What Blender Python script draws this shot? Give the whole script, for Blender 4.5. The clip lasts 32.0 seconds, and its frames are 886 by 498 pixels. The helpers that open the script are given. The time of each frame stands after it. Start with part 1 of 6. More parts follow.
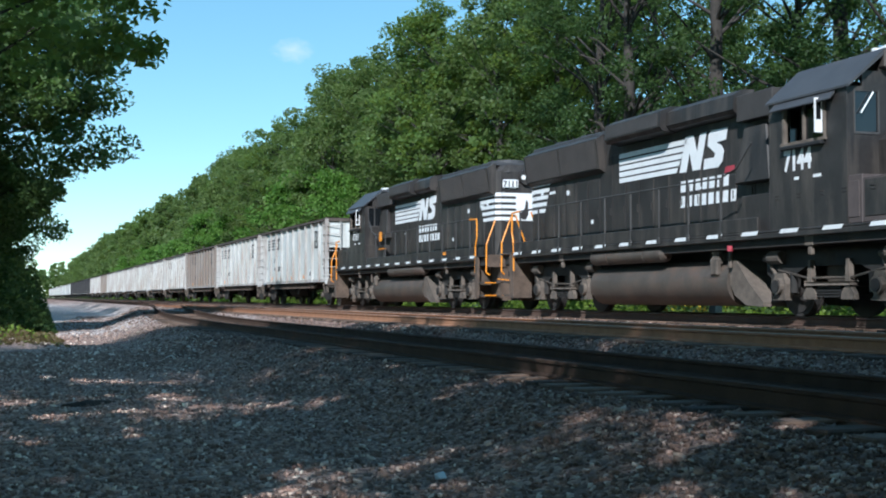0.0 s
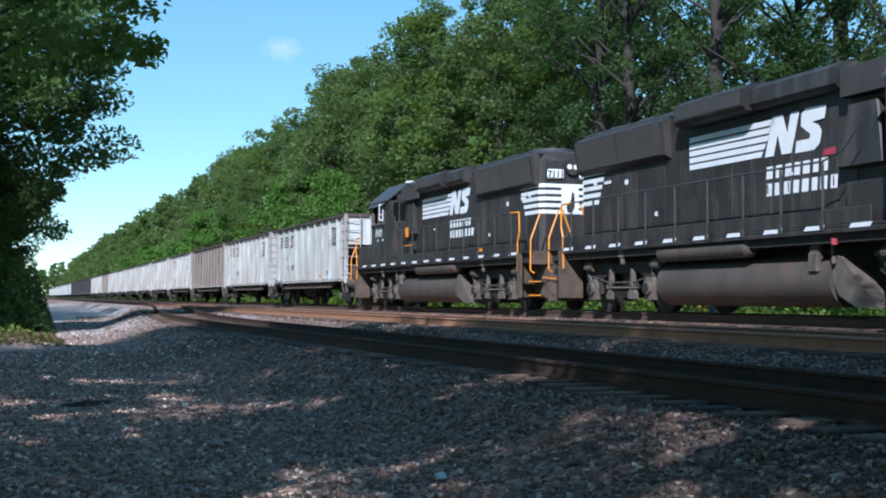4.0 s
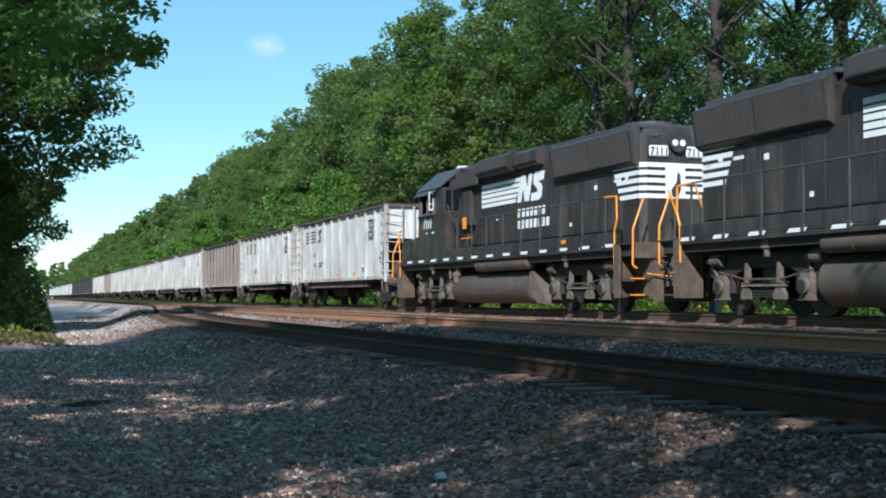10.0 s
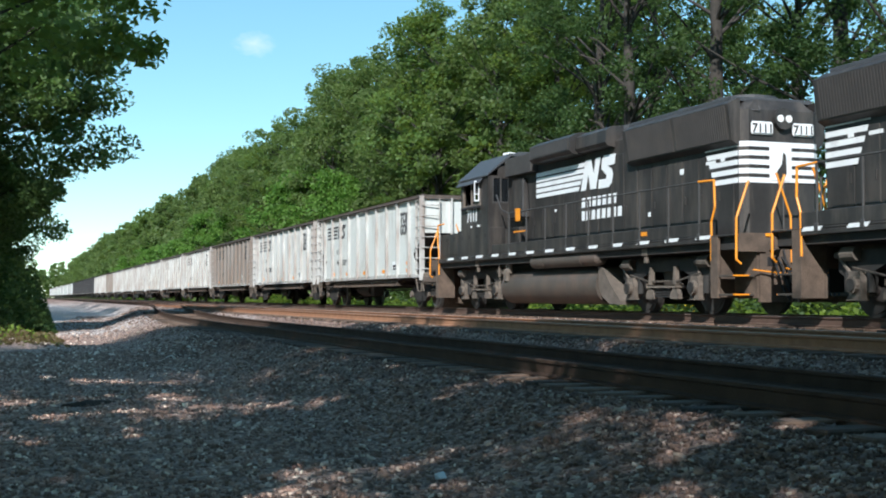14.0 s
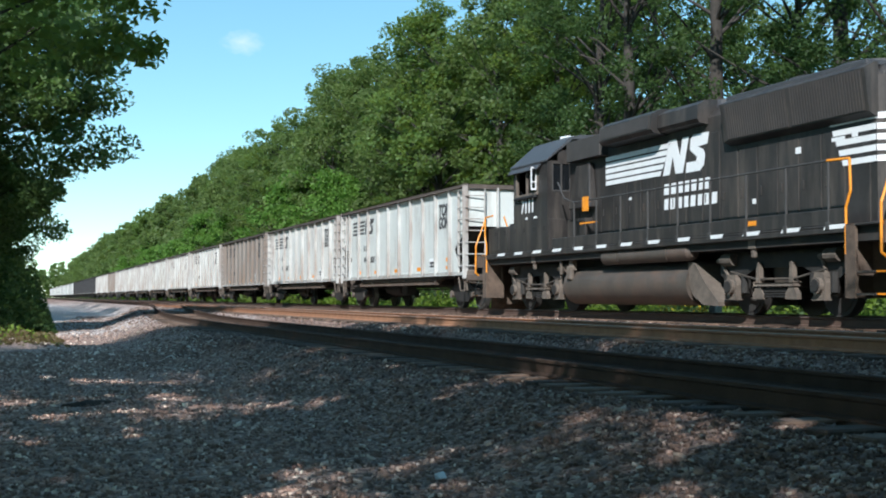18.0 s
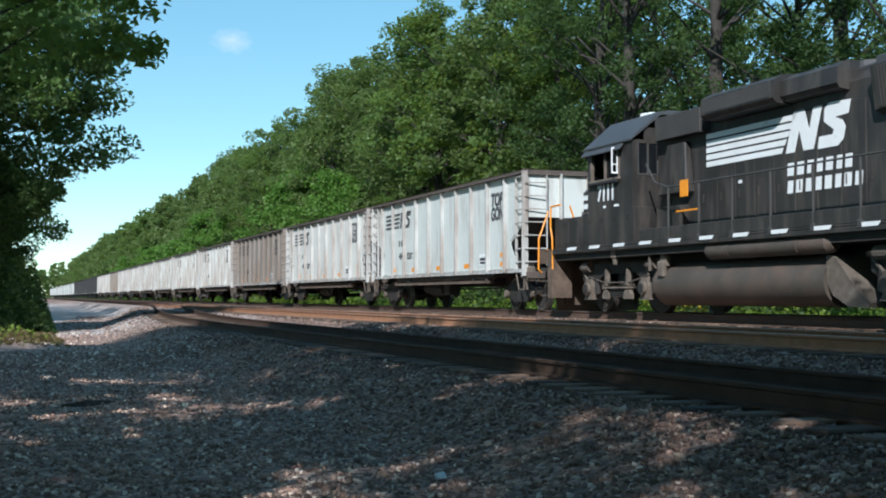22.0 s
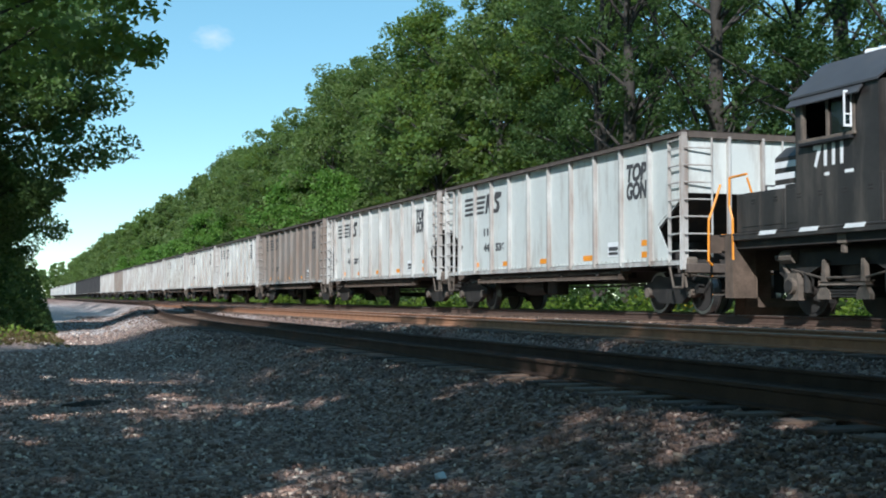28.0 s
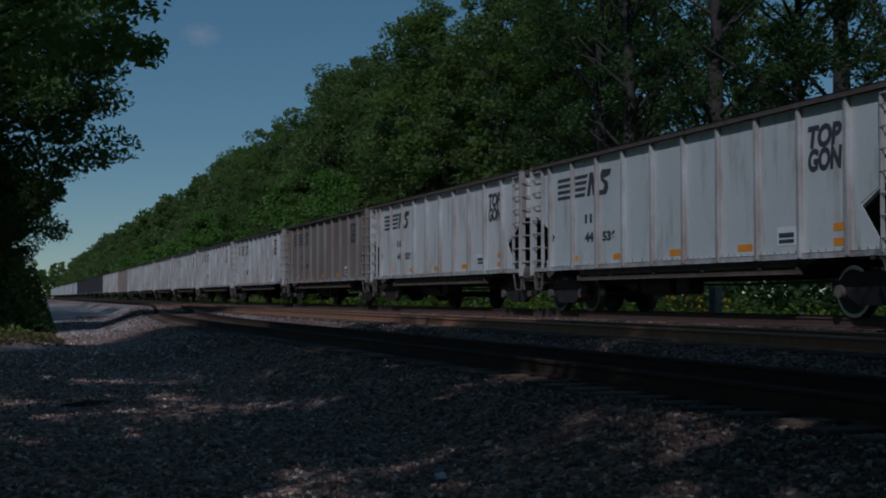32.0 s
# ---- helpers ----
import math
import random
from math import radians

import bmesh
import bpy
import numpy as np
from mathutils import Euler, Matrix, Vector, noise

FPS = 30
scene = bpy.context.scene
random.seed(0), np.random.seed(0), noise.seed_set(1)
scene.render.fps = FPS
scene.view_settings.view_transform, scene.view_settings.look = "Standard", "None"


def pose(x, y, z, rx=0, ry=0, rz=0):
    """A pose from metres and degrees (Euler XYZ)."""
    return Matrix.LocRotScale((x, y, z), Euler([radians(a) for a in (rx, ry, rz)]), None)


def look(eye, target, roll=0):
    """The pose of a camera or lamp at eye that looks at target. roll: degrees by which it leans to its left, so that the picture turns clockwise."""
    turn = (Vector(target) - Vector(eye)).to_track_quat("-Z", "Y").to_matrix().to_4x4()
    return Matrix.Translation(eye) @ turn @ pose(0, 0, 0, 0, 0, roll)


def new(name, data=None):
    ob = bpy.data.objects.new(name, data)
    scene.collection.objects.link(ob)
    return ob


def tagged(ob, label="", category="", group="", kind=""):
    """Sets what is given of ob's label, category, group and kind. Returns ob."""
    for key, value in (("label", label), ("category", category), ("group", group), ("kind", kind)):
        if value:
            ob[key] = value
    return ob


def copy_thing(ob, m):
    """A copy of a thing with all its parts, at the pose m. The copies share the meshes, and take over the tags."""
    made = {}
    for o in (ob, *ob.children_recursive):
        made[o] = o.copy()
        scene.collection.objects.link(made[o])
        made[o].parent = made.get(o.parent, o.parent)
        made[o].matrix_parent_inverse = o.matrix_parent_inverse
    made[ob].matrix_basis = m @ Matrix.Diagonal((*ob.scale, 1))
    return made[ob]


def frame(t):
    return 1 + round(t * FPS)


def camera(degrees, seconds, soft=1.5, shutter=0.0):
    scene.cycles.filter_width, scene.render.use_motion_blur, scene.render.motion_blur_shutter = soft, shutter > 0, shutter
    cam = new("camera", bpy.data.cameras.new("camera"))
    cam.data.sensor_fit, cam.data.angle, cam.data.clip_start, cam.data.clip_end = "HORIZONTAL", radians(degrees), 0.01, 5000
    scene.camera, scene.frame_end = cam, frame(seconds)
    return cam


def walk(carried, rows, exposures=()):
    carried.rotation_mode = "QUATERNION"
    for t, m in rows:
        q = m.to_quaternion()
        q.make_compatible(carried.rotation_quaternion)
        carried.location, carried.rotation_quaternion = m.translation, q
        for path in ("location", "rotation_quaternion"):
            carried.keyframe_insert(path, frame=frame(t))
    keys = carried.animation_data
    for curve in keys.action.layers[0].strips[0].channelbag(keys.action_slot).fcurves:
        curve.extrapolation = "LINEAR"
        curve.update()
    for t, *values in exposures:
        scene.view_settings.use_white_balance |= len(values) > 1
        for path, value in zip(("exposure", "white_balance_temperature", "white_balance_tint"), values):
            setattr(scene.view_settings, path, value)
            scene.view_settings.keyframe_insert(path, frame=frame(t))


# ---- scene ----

# ---------------------------------------------------------------- camera
EYE = Vector((0.0, 0.0, 0.521))
AIM = Vector((0.34172, 0.93897, 0.03948))
cam = camera(40.056, 32.0, soft=1.95)
walk(cam, [(0, look(EYE, EYE + AIM * 50)), (32, look(EYE, EYE + AIM * 50))],
     exposures=[(0, 0.32, 5800, 10), (6, 0.26, 5500, 16), (9, 0.31, 5800, 10), (13, 0.48, 6200, 10), (19, 0.42, 6100, 10), (25, 0.19, 6000, 10),
                (29, 0.30, 6050, 10), (30.0, 0.20, 5850, 10), (30.5, 0.0, 5750, 10), (31.0, -0.55, 5500, 17), (31.5, -1.2, 5500, 17), (32.0, -1.9, 5500, 17)])

# ---------------------------------------------------------------- light
SUN_EL, SUN_AZ = 36.0, 55.0      # elevation; turn from square-on to the track towards the viewer's back
sun_dir = Vector((-math.cos(radians(SUN_EL)) * math.cos(radians(SUN_AZ)),
                  -math.cos(radians(SUN_EL)) * math.sin(radians(SUN_AZ)), math.sin(radians(SUN_EL))))
world = bpy.data.worlds.new("sky")
scene.world = world
world.use_nodes = True
wn = world.node_tree
wn.nodes.clear()
sky = wn.nodes.new("ShaderNodeTexSky")
sky.sky_type, sky.sun_disc = "NISHITA", False
sky.sun_elevation = radians(SUN_EL)
sky.sun_rotation = math.atan2(sun_dir.x, sun_dir.y)
sky.air_density, sky.dust_density, sky.ozone_density = 0.65, 0.0, 2.5
bgn = wn.nodes.new("ShaderNodeBackground")
bgn.inputs["Strength"].default_value = 0.15
outn = wn.nodes.new("ShaderNodeOutputWorld")
hsv = wn.nodes.new("ShaderNodeHueSaturation")
hsv.inputs["Saturation"].default_value = 1.46
cyan = wn.nodes.new("ShaderNodeMix")
cyan.data_type, cyan.blend_type = "RGBA", "MULTIPLY"
cyan.inputs[0].default_value = 1.0
cyan.inputs[7].default_value = (2.12, 2.22, 1.72, 1)
soften = wn.nodes.new("ShaderNodeGamma")
soften.inputs[1].default_value = 0.6
wn.links.new(sky.outputs[0], soften.inputs[0])
wn.links.new(soften.outputs[0], hsv.inputs["Color"])
wn.links.new(hsv.outputs[0], cyan.inputs[6])
wn.links.new(cyan.outputs[2], bgn.inputs[0])
wn.links.new(bgn.outputs[0], outn.inputs[0])
sun_data = bpy.data.lights.new("sun", "SUN")
sun_data.energy, sun_data.angle, sun_data.color = 4.8, radians(0.53), (1.0, 0.98, 0.94)
sun = new("sun", sun_data)
sun.matrix_world = look(sun_dir * 100, (0, 0, 0))


# ---------------------------------------------------------------- materials
def mat(name, base, rough=0.6, metal=0.0, var=0.15, scale=3.0, bump=0.0, bscale=30.0, tint=None, dirt=0.0,
        dirt_col=(0.12, 0.085, 0.055), spec=0.5, rand=0.0, streak=False, coat=0.0):
    """A procedural surface: two scales of variation, optional dirt, vertical streaks and bump."""
    m = bpy.data.materials.new(name)
    m.use_nodes = True
    nt = m.node_tree
    N, L = nt.nodes, nt.links
    b = N["Principled BSDF"]
    tc = N.new("ShaderNodeTexCoord")
    n1 = N.new("ShaderNodeTexNoise")
    n1.inputs["Scale"].default_value, n1.inputs["Detail"].default_value = scale, 6
    n2 = N.new("ShaderNodeTexNoise")
    n2.inputs["Scale"].default_value, n2.inputs["Detail"].default_value = scale * 9.0, 4
    L.new(tc.outputs["Object"], n1.inputs["Vector"])
    L.new(tc.outputs["Object"], n2.inputs["Vector"])
    a = N.new("ShaderNodeMath")
    a.operation = "MULTIPLY_ADD"
    L.new(n2.outputs[0], a.inputs[0])
    a.inputs[1].default_value = 0.5
    L.new(n1.outputs[0], a.inputs[2])
    mr = N.new("ShaderNodeMapRange")
    mr.inputs[1].default_value, mr.inputs[2].default_value = 0.45, 1.05
    L.new(a.outputs[0], mr.inputs[0])
    mx = N.new("ShaderNodeMix")
    mx.data_type = "RGBA"
    t2 = tint if tint else tuple(c * (1 + var) for c in base)
    mx.inputs[6].default_value = (*[c * (1 - var) for c in base], 1)
    mx.inputs[7].default_value = (*[min(1, c) for c in t2], 1)
    L.new(mr.outputs[0], mx.inputs[0])
    col = mx.outputs[2]
    if rand:
        oi = N.new("ShaderNodeObjectInfo")
        mm = N.new("ShaderNodeMapRange")
        mm.inputs[3].default_value, mm.inputs[4].default_value = 1 - rand, 1 + rand
        L.new(oi.outputs["Random"], mm.inputs[0])
        hs = N.new("ShaderNodeHueSaturation")
        L.new(mm.outputs[0], hs.inputs["Value"])
        L.new(col, hs.inputs["Color"])
        col = hs.outputs[0]
    if dirt:
        n3 = N.new("ShaderNodeTexNoise")
        n3.inputs["Scale"].default_value, n3.inputs["Detail"].default_value = 1.6, 8
        n3.inputs["Roughness"].default_value = 0.65
        mp = N.new("ShaderNodeMapping")
        mp.inputs["Scale"].default_value = (1.7, 1.7, 0.3) if streak else (1, 1, 1)
        L.new(tc.outputs["Object"], mp.inputs[0])
        L.new(mp.outputs[0], n3.inputs["Vector"])
        cr = N.new("ShaderNodeMapRange")
        cr.inputs[1].default_value, cr.inputs[2].default_value = 0.62 - dirt * 0.3, 0.78 - dirt * 0.1
        cr.inputs[4].default_value = min(1.0, 0.35 + dirt * 0.6)
        L.new(n3.outputs[0], cr.inputs[0])
        m2 = N.new("ShaderNodeMix")
        m2.data_type = "RGBA"
        m2.inputs[7].default_value = (*dirt_col, 1)
        L.new(cr.outputs[0], m2.inputs[0])
        L.new(col, m2.inputs[6])
        col = m2.outputs[2]
    L.new(col, b.inputs["Base Color"])
    b.inputs["Roughness"].default_value, b.inputs["Metallic"].default_value = rough, metal
    b.inputs["Specular IOR Level"].default_value = spec
    b.inputs["Coat Weight"].default_value = coat
    if bump:
        n4 = N.new("ShaderNodeTexNoise")
        n4.inputs["Scale"].default_value, n4.inputs["Detail"].default_value = bscale, 5
        L.new(tc.outputs["Object"], n4.inputs["Vector"])
        bp = N.new("ShaderNodeBump")
        bp.inputs["Strength"].default_value, bp.inputs["Distance"].default_value = bump, 0.02
        L.new(n4.outputs[0], bp.inputs["Height"])
        L.new(bp.outputs[0], b.inputs["Normal"])
    return m


def leaf_mat(name, dark, light, through_col):
    """Leaves: diffuse and translucent, every leaf a little different."""
    m = bpy.data.materials.new(name)
    m.use_nodes = True
    nt = m.node_tree
    N, L = nt.nodes, nt.links
    N.clear()
    out = N.new("ShaderNodeOutputMaterial")
    geo = N.new("ShaderNodeNewGeometry")
    tc = N.new("ShaderNodeTexCoord")
    n1 = N.new("ShaderNodeTexNoise")
    n1.inputs["Scale"].default_value, n1.inputs["Detail"].default_value = 0.35, 3
    L.new(tc.outputs["Object"], n1.inputs["Vector"])
    ad = N.new("ShaderNodeMath")
    ad.operation = "MULTIPLY_ADD"
    L.new(geo.outputs["Random Per Island"], ad.inputs[0])
    ad.inputs[1].default_value = 0.6
    sub = N.new("ShaderNodeMapRange")
    sub.inputs[1].default_value, sub.inputs[2].default_value = 0.3, 0.7
    sub.inputs[3].default_value, sub.inputs[4].default_value = -0.05, 0.45
    L.new(n1.outputs[0], sub.inputs[0])
    L.new(sub.outputs[0], ad.inputs[2])
    mx = N.new("ShaderNodeMix")
    mx.data_type = "RGBA"
    mx.inputs[6].default_value, mx.inputs[7].default_value = (*dark, 1), (*light, 1)
    L.new(ad.outputs[0], mx.inputs[0])
    oi = N.new("ShaderNodeObjectInfo")
    mm = N.new("ShaderNodeMapRange")
    mm.inputs[3].default_value, mm.inputs[4].default_value = 0.75, 1.25
    L.new(oi.outputs["Random"], mm.inputs[0])
    hs = N.new("ShaderNodeHueSaturation")
    L.new(mm.outputs[0], hs.inputs["Value"])
    L.new(mx.outputs[2], hs.inputs["Color"])
    b = N.new("ShaderNodeBsdfPrincipled")
    b.inputs["Roughness"].default_value = 0.5
    b.inputs["Specular IOR Level"].default_value = 0.22
    L.new(hs.outputs[0], b.inputs["Base Color"])
    tr = N.new("ShaderNodeBsdfTranslucent")
    tr.inputs[0].default_value = (*through_col, 1)
    ms = N.new("ShaderNodeMixShader")
    ms.inputs[0].default_value = 0.45
    L.new(b.outputs[0], ms.inputs[1])
    L.new(tr.outputs[0], ms.inputs[2])
    L.new(ms.outputs[0], out.inputs[0])
    return m


M = dict(
    black=mat("black_paint", (0.033, 0.030, 0.0285), 0.45, var=0.3, scale=1.2, dirt=0.5, dirt_col=(0.122, 0.103, 0.087), streak=True, spec=0.35, bump=0.08, bscale=3),
    grille=mat("radiator_grille", (0.05, 0.045, 0.042), 0.7, var=0.2, scale=2, dirt=0.3, dirt_col=(0.09, 0.075, 0.06)),
    under=mat("grimy_underframe", (0.06, 0.05, 0.041), 0.85, var=0.35, scale=3, dirt=0.5, dirt_col=(0.17, 0.13, 0.10), bump=0.3),
    # near-black steel, the shade under and inside the vehicles put into its colour
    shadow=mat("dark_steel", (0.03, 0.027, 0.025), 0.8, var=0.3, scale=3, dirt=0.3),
    tank=mat("fuel_tank_steel", (0.082, 0.067, 0.055), 0.55, var=0.3, scale=1.5, dirt=0.5, dirt_col=(0.15, 0.085, 0.060)),
    white=mat("white_paint", (0.80, 0.81, 0.81), 0.5, var=0.06, scale=2, dirt=0.1),
    orange=mat("orange_paint", (0.85, 0.30, 0.02), 0.45, var=0.12, scale=4),
    red=mat("red_paint", (0.40, 0.05, 0.07), 0.5),
    glass=mat("window_glass", (0.01, 0.012, 0.014), 0.05, spec=0.8),
    steel=mat("worn_steel", (0.35, 0.34, 0.33), 0.35, metal=0.9, var=0.2),
    # rust of the train's rails, darkened for the shade beneath the train
    rail=mat("rusty_rail", (0.085, 0.050, 0.036), 0.85, var=0.25, scale=4, bump=0.2, bscale=60),
    # siding's rust, with the deep tree shade also in its dark colour
    rustrail=mat("shade_dark_rusty_rail", (0.062, 0.038, 0.027), 0.9, var=0.3, scale=4, spec=0.2, bump=0.2, bscale=60),
    midrail=mat("orange_rusty_rail", (0.30, 0.150, 0.085), 0.85, var=0.25, scale=4, spec=0.25, bump=0.2, bscale=60),
    midtop=mat("dull_rail_head", (0.30, 0.19, 0.14), 0.6, var=0.2, scale=3),
    railtop=mat("polished_rail_head", (0.42, 0.38, 0.36), 0.35, metal=0.8, var=0.15),
    tie=mat("creosoted_wood", (0.11, 0.07, 0.048), 0.9, var=0.5, scale=5, bump=0.5, rand=0.6),
    bark=mat("bark", (0.045, 0.038, 0.032), 0.95, var=0.35, scale=4, bump=0.6, bscale=12),
)

# ---------------------------------------------------------------- building helpers
BEND = 0.007                     # the line bends gently away to the right beyond 75 m
MAIN, MID, SIDING = 14.83, 10.25, 6.35     # centrelines: the train's line, the line before it, the siding
MAIN_Z, MID_Z, NEAR_Z = 0.16, 0.05, -0.16


def line_off(y):
    return BEND * ((y - 75.0) + np.sqrt((y - 75.0) ** 2 + 900.0)) - 0.04


def main_x(y):
    return MAIN + float(line_off(y))


def mid_x(y):
    return MID + float(line_off(y))


def siding_x(y):
    """Centreline of the nearest track, which joins the middle line by a turnout in the distance."""
    t = min(1.0, max(0.0, (y - 38.0) / 55.0))
    return SIDING + float(line_off(y)) + (MID - SIDING) * t * t * (3 - 2 * t)


def siding_z(y):
    t = min(1.0, max(0.0, (y - 30.0) / 40.0))
    return NEAR_Z + (MID_Z - NEAR_Z) * t * t * (3 - 2 * t)


def link(name, bm, material, parent=None, label="", smooth=False):
    me = bpy.data.meshes.new(name)
    bm.normal_update()
    bm.to_mesh(me)
    bm.free()
    for m in (material if isinstance(material, (list, tuple)) else [material]):
        me.materials.append(m)
    if smooth:
        for p in me.polygons:
            p.use_smooth = True
    ob = new(name, me)
    if parent:
        ob.parent = parent
    if label:
        tagged(ob, label=label)
    return ob


part = link


def thing(name, label, category, group="", kind="", at=None):
    ob = new(name)
    ob.empty_display_size = 0.3
    if at is not None:
        ob.matrix_world = at
    return tagged(ob, label, category, group, kind)


def bx(bm, x0, x1, y0, y1, z0, z1, bev=0.0, mi=0):
    r = bmesh.ops.create_cube(bm, size=1.0)
    for v in r["verts"]:
        v.co = Vector(((x0 + x1) / 2 + v.co.x * (x1 - x0), (y0 + y1) / 2 + v.co.y * (y1 - y0), (z0 + z1) / 2 + v.co.z * (z1 - z0)))
    fs = {f for v in r["verts"] for f in v.link_faces}
    for f in fs:
        f.material_index = mi
    if bev:
        es = {e for v in r["verts"] for e in v.link_edges}
        bmesh.ops.bevel(bm, geom=list(es), offset=bev, segments=1, affect="EDGES", clamp_overlap=True)
    return bm


def box(*a, **k):
    return bx(bmesh.new(), *a, **k)


def rod(bm, p0, p1, r, seg=8, r2=None, mi=0):
    """A round bar from p0 to p1."""
    p0, p1 = Vector(p0), Vector(p1)
    d = p1 - p0
    q = Vector((0, 0, 1)).rotation_difference(d).to_matrix().to_4x4()
    res = bmesh.ops.create_cone(bm, cap_ends=True, cap_tris=False, segments=seg, radius1=r, radius2=r if r2 is None else r2,
                                depth=d.length, matrix=Matrix.Translation((p0 + p1) / 2) @ q)
    for v in res["verts"]:
        for f in v.link_faces:
            f.material_index = mi
    return bm


def pipe(bm, pts, r, seg=6):
    for a, b in zip(pts, pts[1:]):
        rod(bm, a, b, r, seg)
    return bm


def prism(bm, prof, y0, y1, mi=0):
    """Closed x-z profile drawn out from y0 to y1."""
    a = [bm.verts.new((x, y0, z)) for x, z in prof]
    b = [bm.verts.new((x, y1, z)) for x, z in prof]
    n = len(prof)
    fs = [bm.faces.new(a), bm.faces.new(b[::-1])]
    for i in range(n):
        fs.append(bm.faces.new((a[i], b[i], b[(i + 1) % n], a[(i + 1) % n])))
    for f in fs:
        f.material_index = mi
    bmesh.ops.recalc_face_normals(bm, faces=fs)
    return bm


def slab(bm, prof, x0, x1, mi=0):
    """Closed y-z profile drawn out from x0 to x1."""
    a = [bm.verts.new((x0, y, z)) for y, z in prof]
    b = [bm.verts.new((x1, y, z)) for y, z in prof]
    n = len(prof)
    fs = [bm.faces.new(a), bm.faces.new(b[::-1])]
    for i in range(n):
        fs.append(bm.faces.new((a[i], b[i], b[(i + 1) % n], a[(i + 1) % n])))
    for f in fs:
        f.material_index = mi
    bmesh.ops.recalc_face_normals(bm, faces=fs)
    return bm


def soften(bm):
    """Smooth round the barrel, sharp at its ends."""
    bm.normal_update()
    for f in bm.faces:
        f.smooth = abs(f.normal.y) < 0.5
    for e in bm.edges:
        if len({f.smooth for f in e.link_faces}) > 1:
            e.smooth = False
    return bm


def raw_mesh(name, verts, faces, materials, parent=None, smooth=False):
    """Mesh from numpy arrays; all faces have the same number of corners."""
    me = bpy.data.meshes.new(name)
    n = faces.shape[1]
    me.vertices.add(len(verts))
    me.vertices.foreach_set("co", np.ascontiguousarray(verts, dtype=np.float32).ravel())
    me.loops.add(faces.size)
    me.loops.foreach_set("vertex_index", np.ascontiguousarray(faces, dtype=np.int32).ravel())
    me.polygons.add(len(faces))
    me.polygons.foreach_set("loop_start", np.arange(0, faces.size, n, dtype=np.int32))
    me.polygons.foreach_set("loop_total", np.full(len(faces), n, dtype=np.int32))
    if smooth:
        me.polygons.foreach_set("use_smooth", np.ones(len(faces), dtype=bool))
    me.update(calc_edges=True)
    for m in materials:
        me.materials.append(m)
    ob = new(name, me)
    if parent:
        ob.parent = parent
    return ob


# ---------------------------------------------------------------- ground
def step(a, b, x):
    t = np.clip((x - a) / (b - a), 0, 1)
    return t * t * (3 - 2 * t)


def ground_z(x, y):
    """Height of the ground: a gravel path, the ballast shoulders of both tracks and the verge beyond."""
    x, y = np.asarray(x, float), np.asarray(y, float)
    sx = np.vectorize(siding_x)(y)
    mxx = MAIN + line_off(y)
    sz = np.vectorize(siding_z)(y)
    mid = MID + line_off(y)
    z = np.full(np.broadcast(x, y).shape, -0.80)
    z = z + (sz - 0.225 + 0.80) * step(sx - 3.5, sx - 1.35, x)
    z = z - 0.07 * step(sx + 1.2, sx + 1.7, x)
    z = z + (MID_Z - sz + 0.07) * step(mid - 2.0, mid - 1.3, x)
    z = z - 0.05 * step(mid + 1.2, mid + 1.8, x)
    z = z + (MAIN_Z - MID_Z + 0.05) * step(mxx - 2.3, mxx - 1.3, x)
    z = z - 0.60 * step(mxx + 1.7, mxx + 3.6, x)
    z = z + 0.25 * (1 - step(-3.5, -0.4, x))
    return z


def unevenness(x, y):
    """Humps and ruts of the gravel, levelled along the tracks."""
    k = 1.0 - 0.8 * min(1.0, max(0.0, (x - siding_x(y) + 2.6) / 1.2))
    return k * (noise.noise(Vector((x * 0.45, y * 0.35, 0.3))) * 0.07 + noise.noise(Vector((x * 1.7, y * 1.4, 4.1))) * 0.025)


def make_ground(material):
    xs = np.concatenate([[-900, -300, -100, -40, -20, -12, -8, -6], np.arange(-5, 20.01, 0.25), [21, 22, 24, 26, 30, 40, 60, 120, 300, 900]])
    ys = np.concatenate([[-600, -200, -80, -40, -20, -10, -5, 0], np.arange(2, 30, 0.4), np.arange(30, 80, 1.5), np.arange(80, 300, 10), [350, 450, 700, 1200, 2500]])
    X, Y = np.meshgrid(xs, ys)
    Z = ground_z(X, Y)
    fade = (np.abs(X) < 30) & (np.abs(Y) < 90)
    wob = np.array([[unevenness(a, b) for a, b in zip(ra, rb)] for ra, rb in zip(X, Y)])
    Z = Z + wob * fade
    ny, nx = X.shape
    verts = np.stack([X, Y, Z], -1).reshape(-1, 3)
    i = np.arange(ny - 1)[:, None] * nx + np.arange(nx - 1)[None]
    faces = np.stack([i, i + 1, i + nx + 1, i + nx], -1).reshape(-1, 4)
    g = raw_mesh("ground", verts, faces, [material], smooth=True)
    return tagged(g, "grey gravel and ballast bordered by green grass verges", "ground", kind="structure")


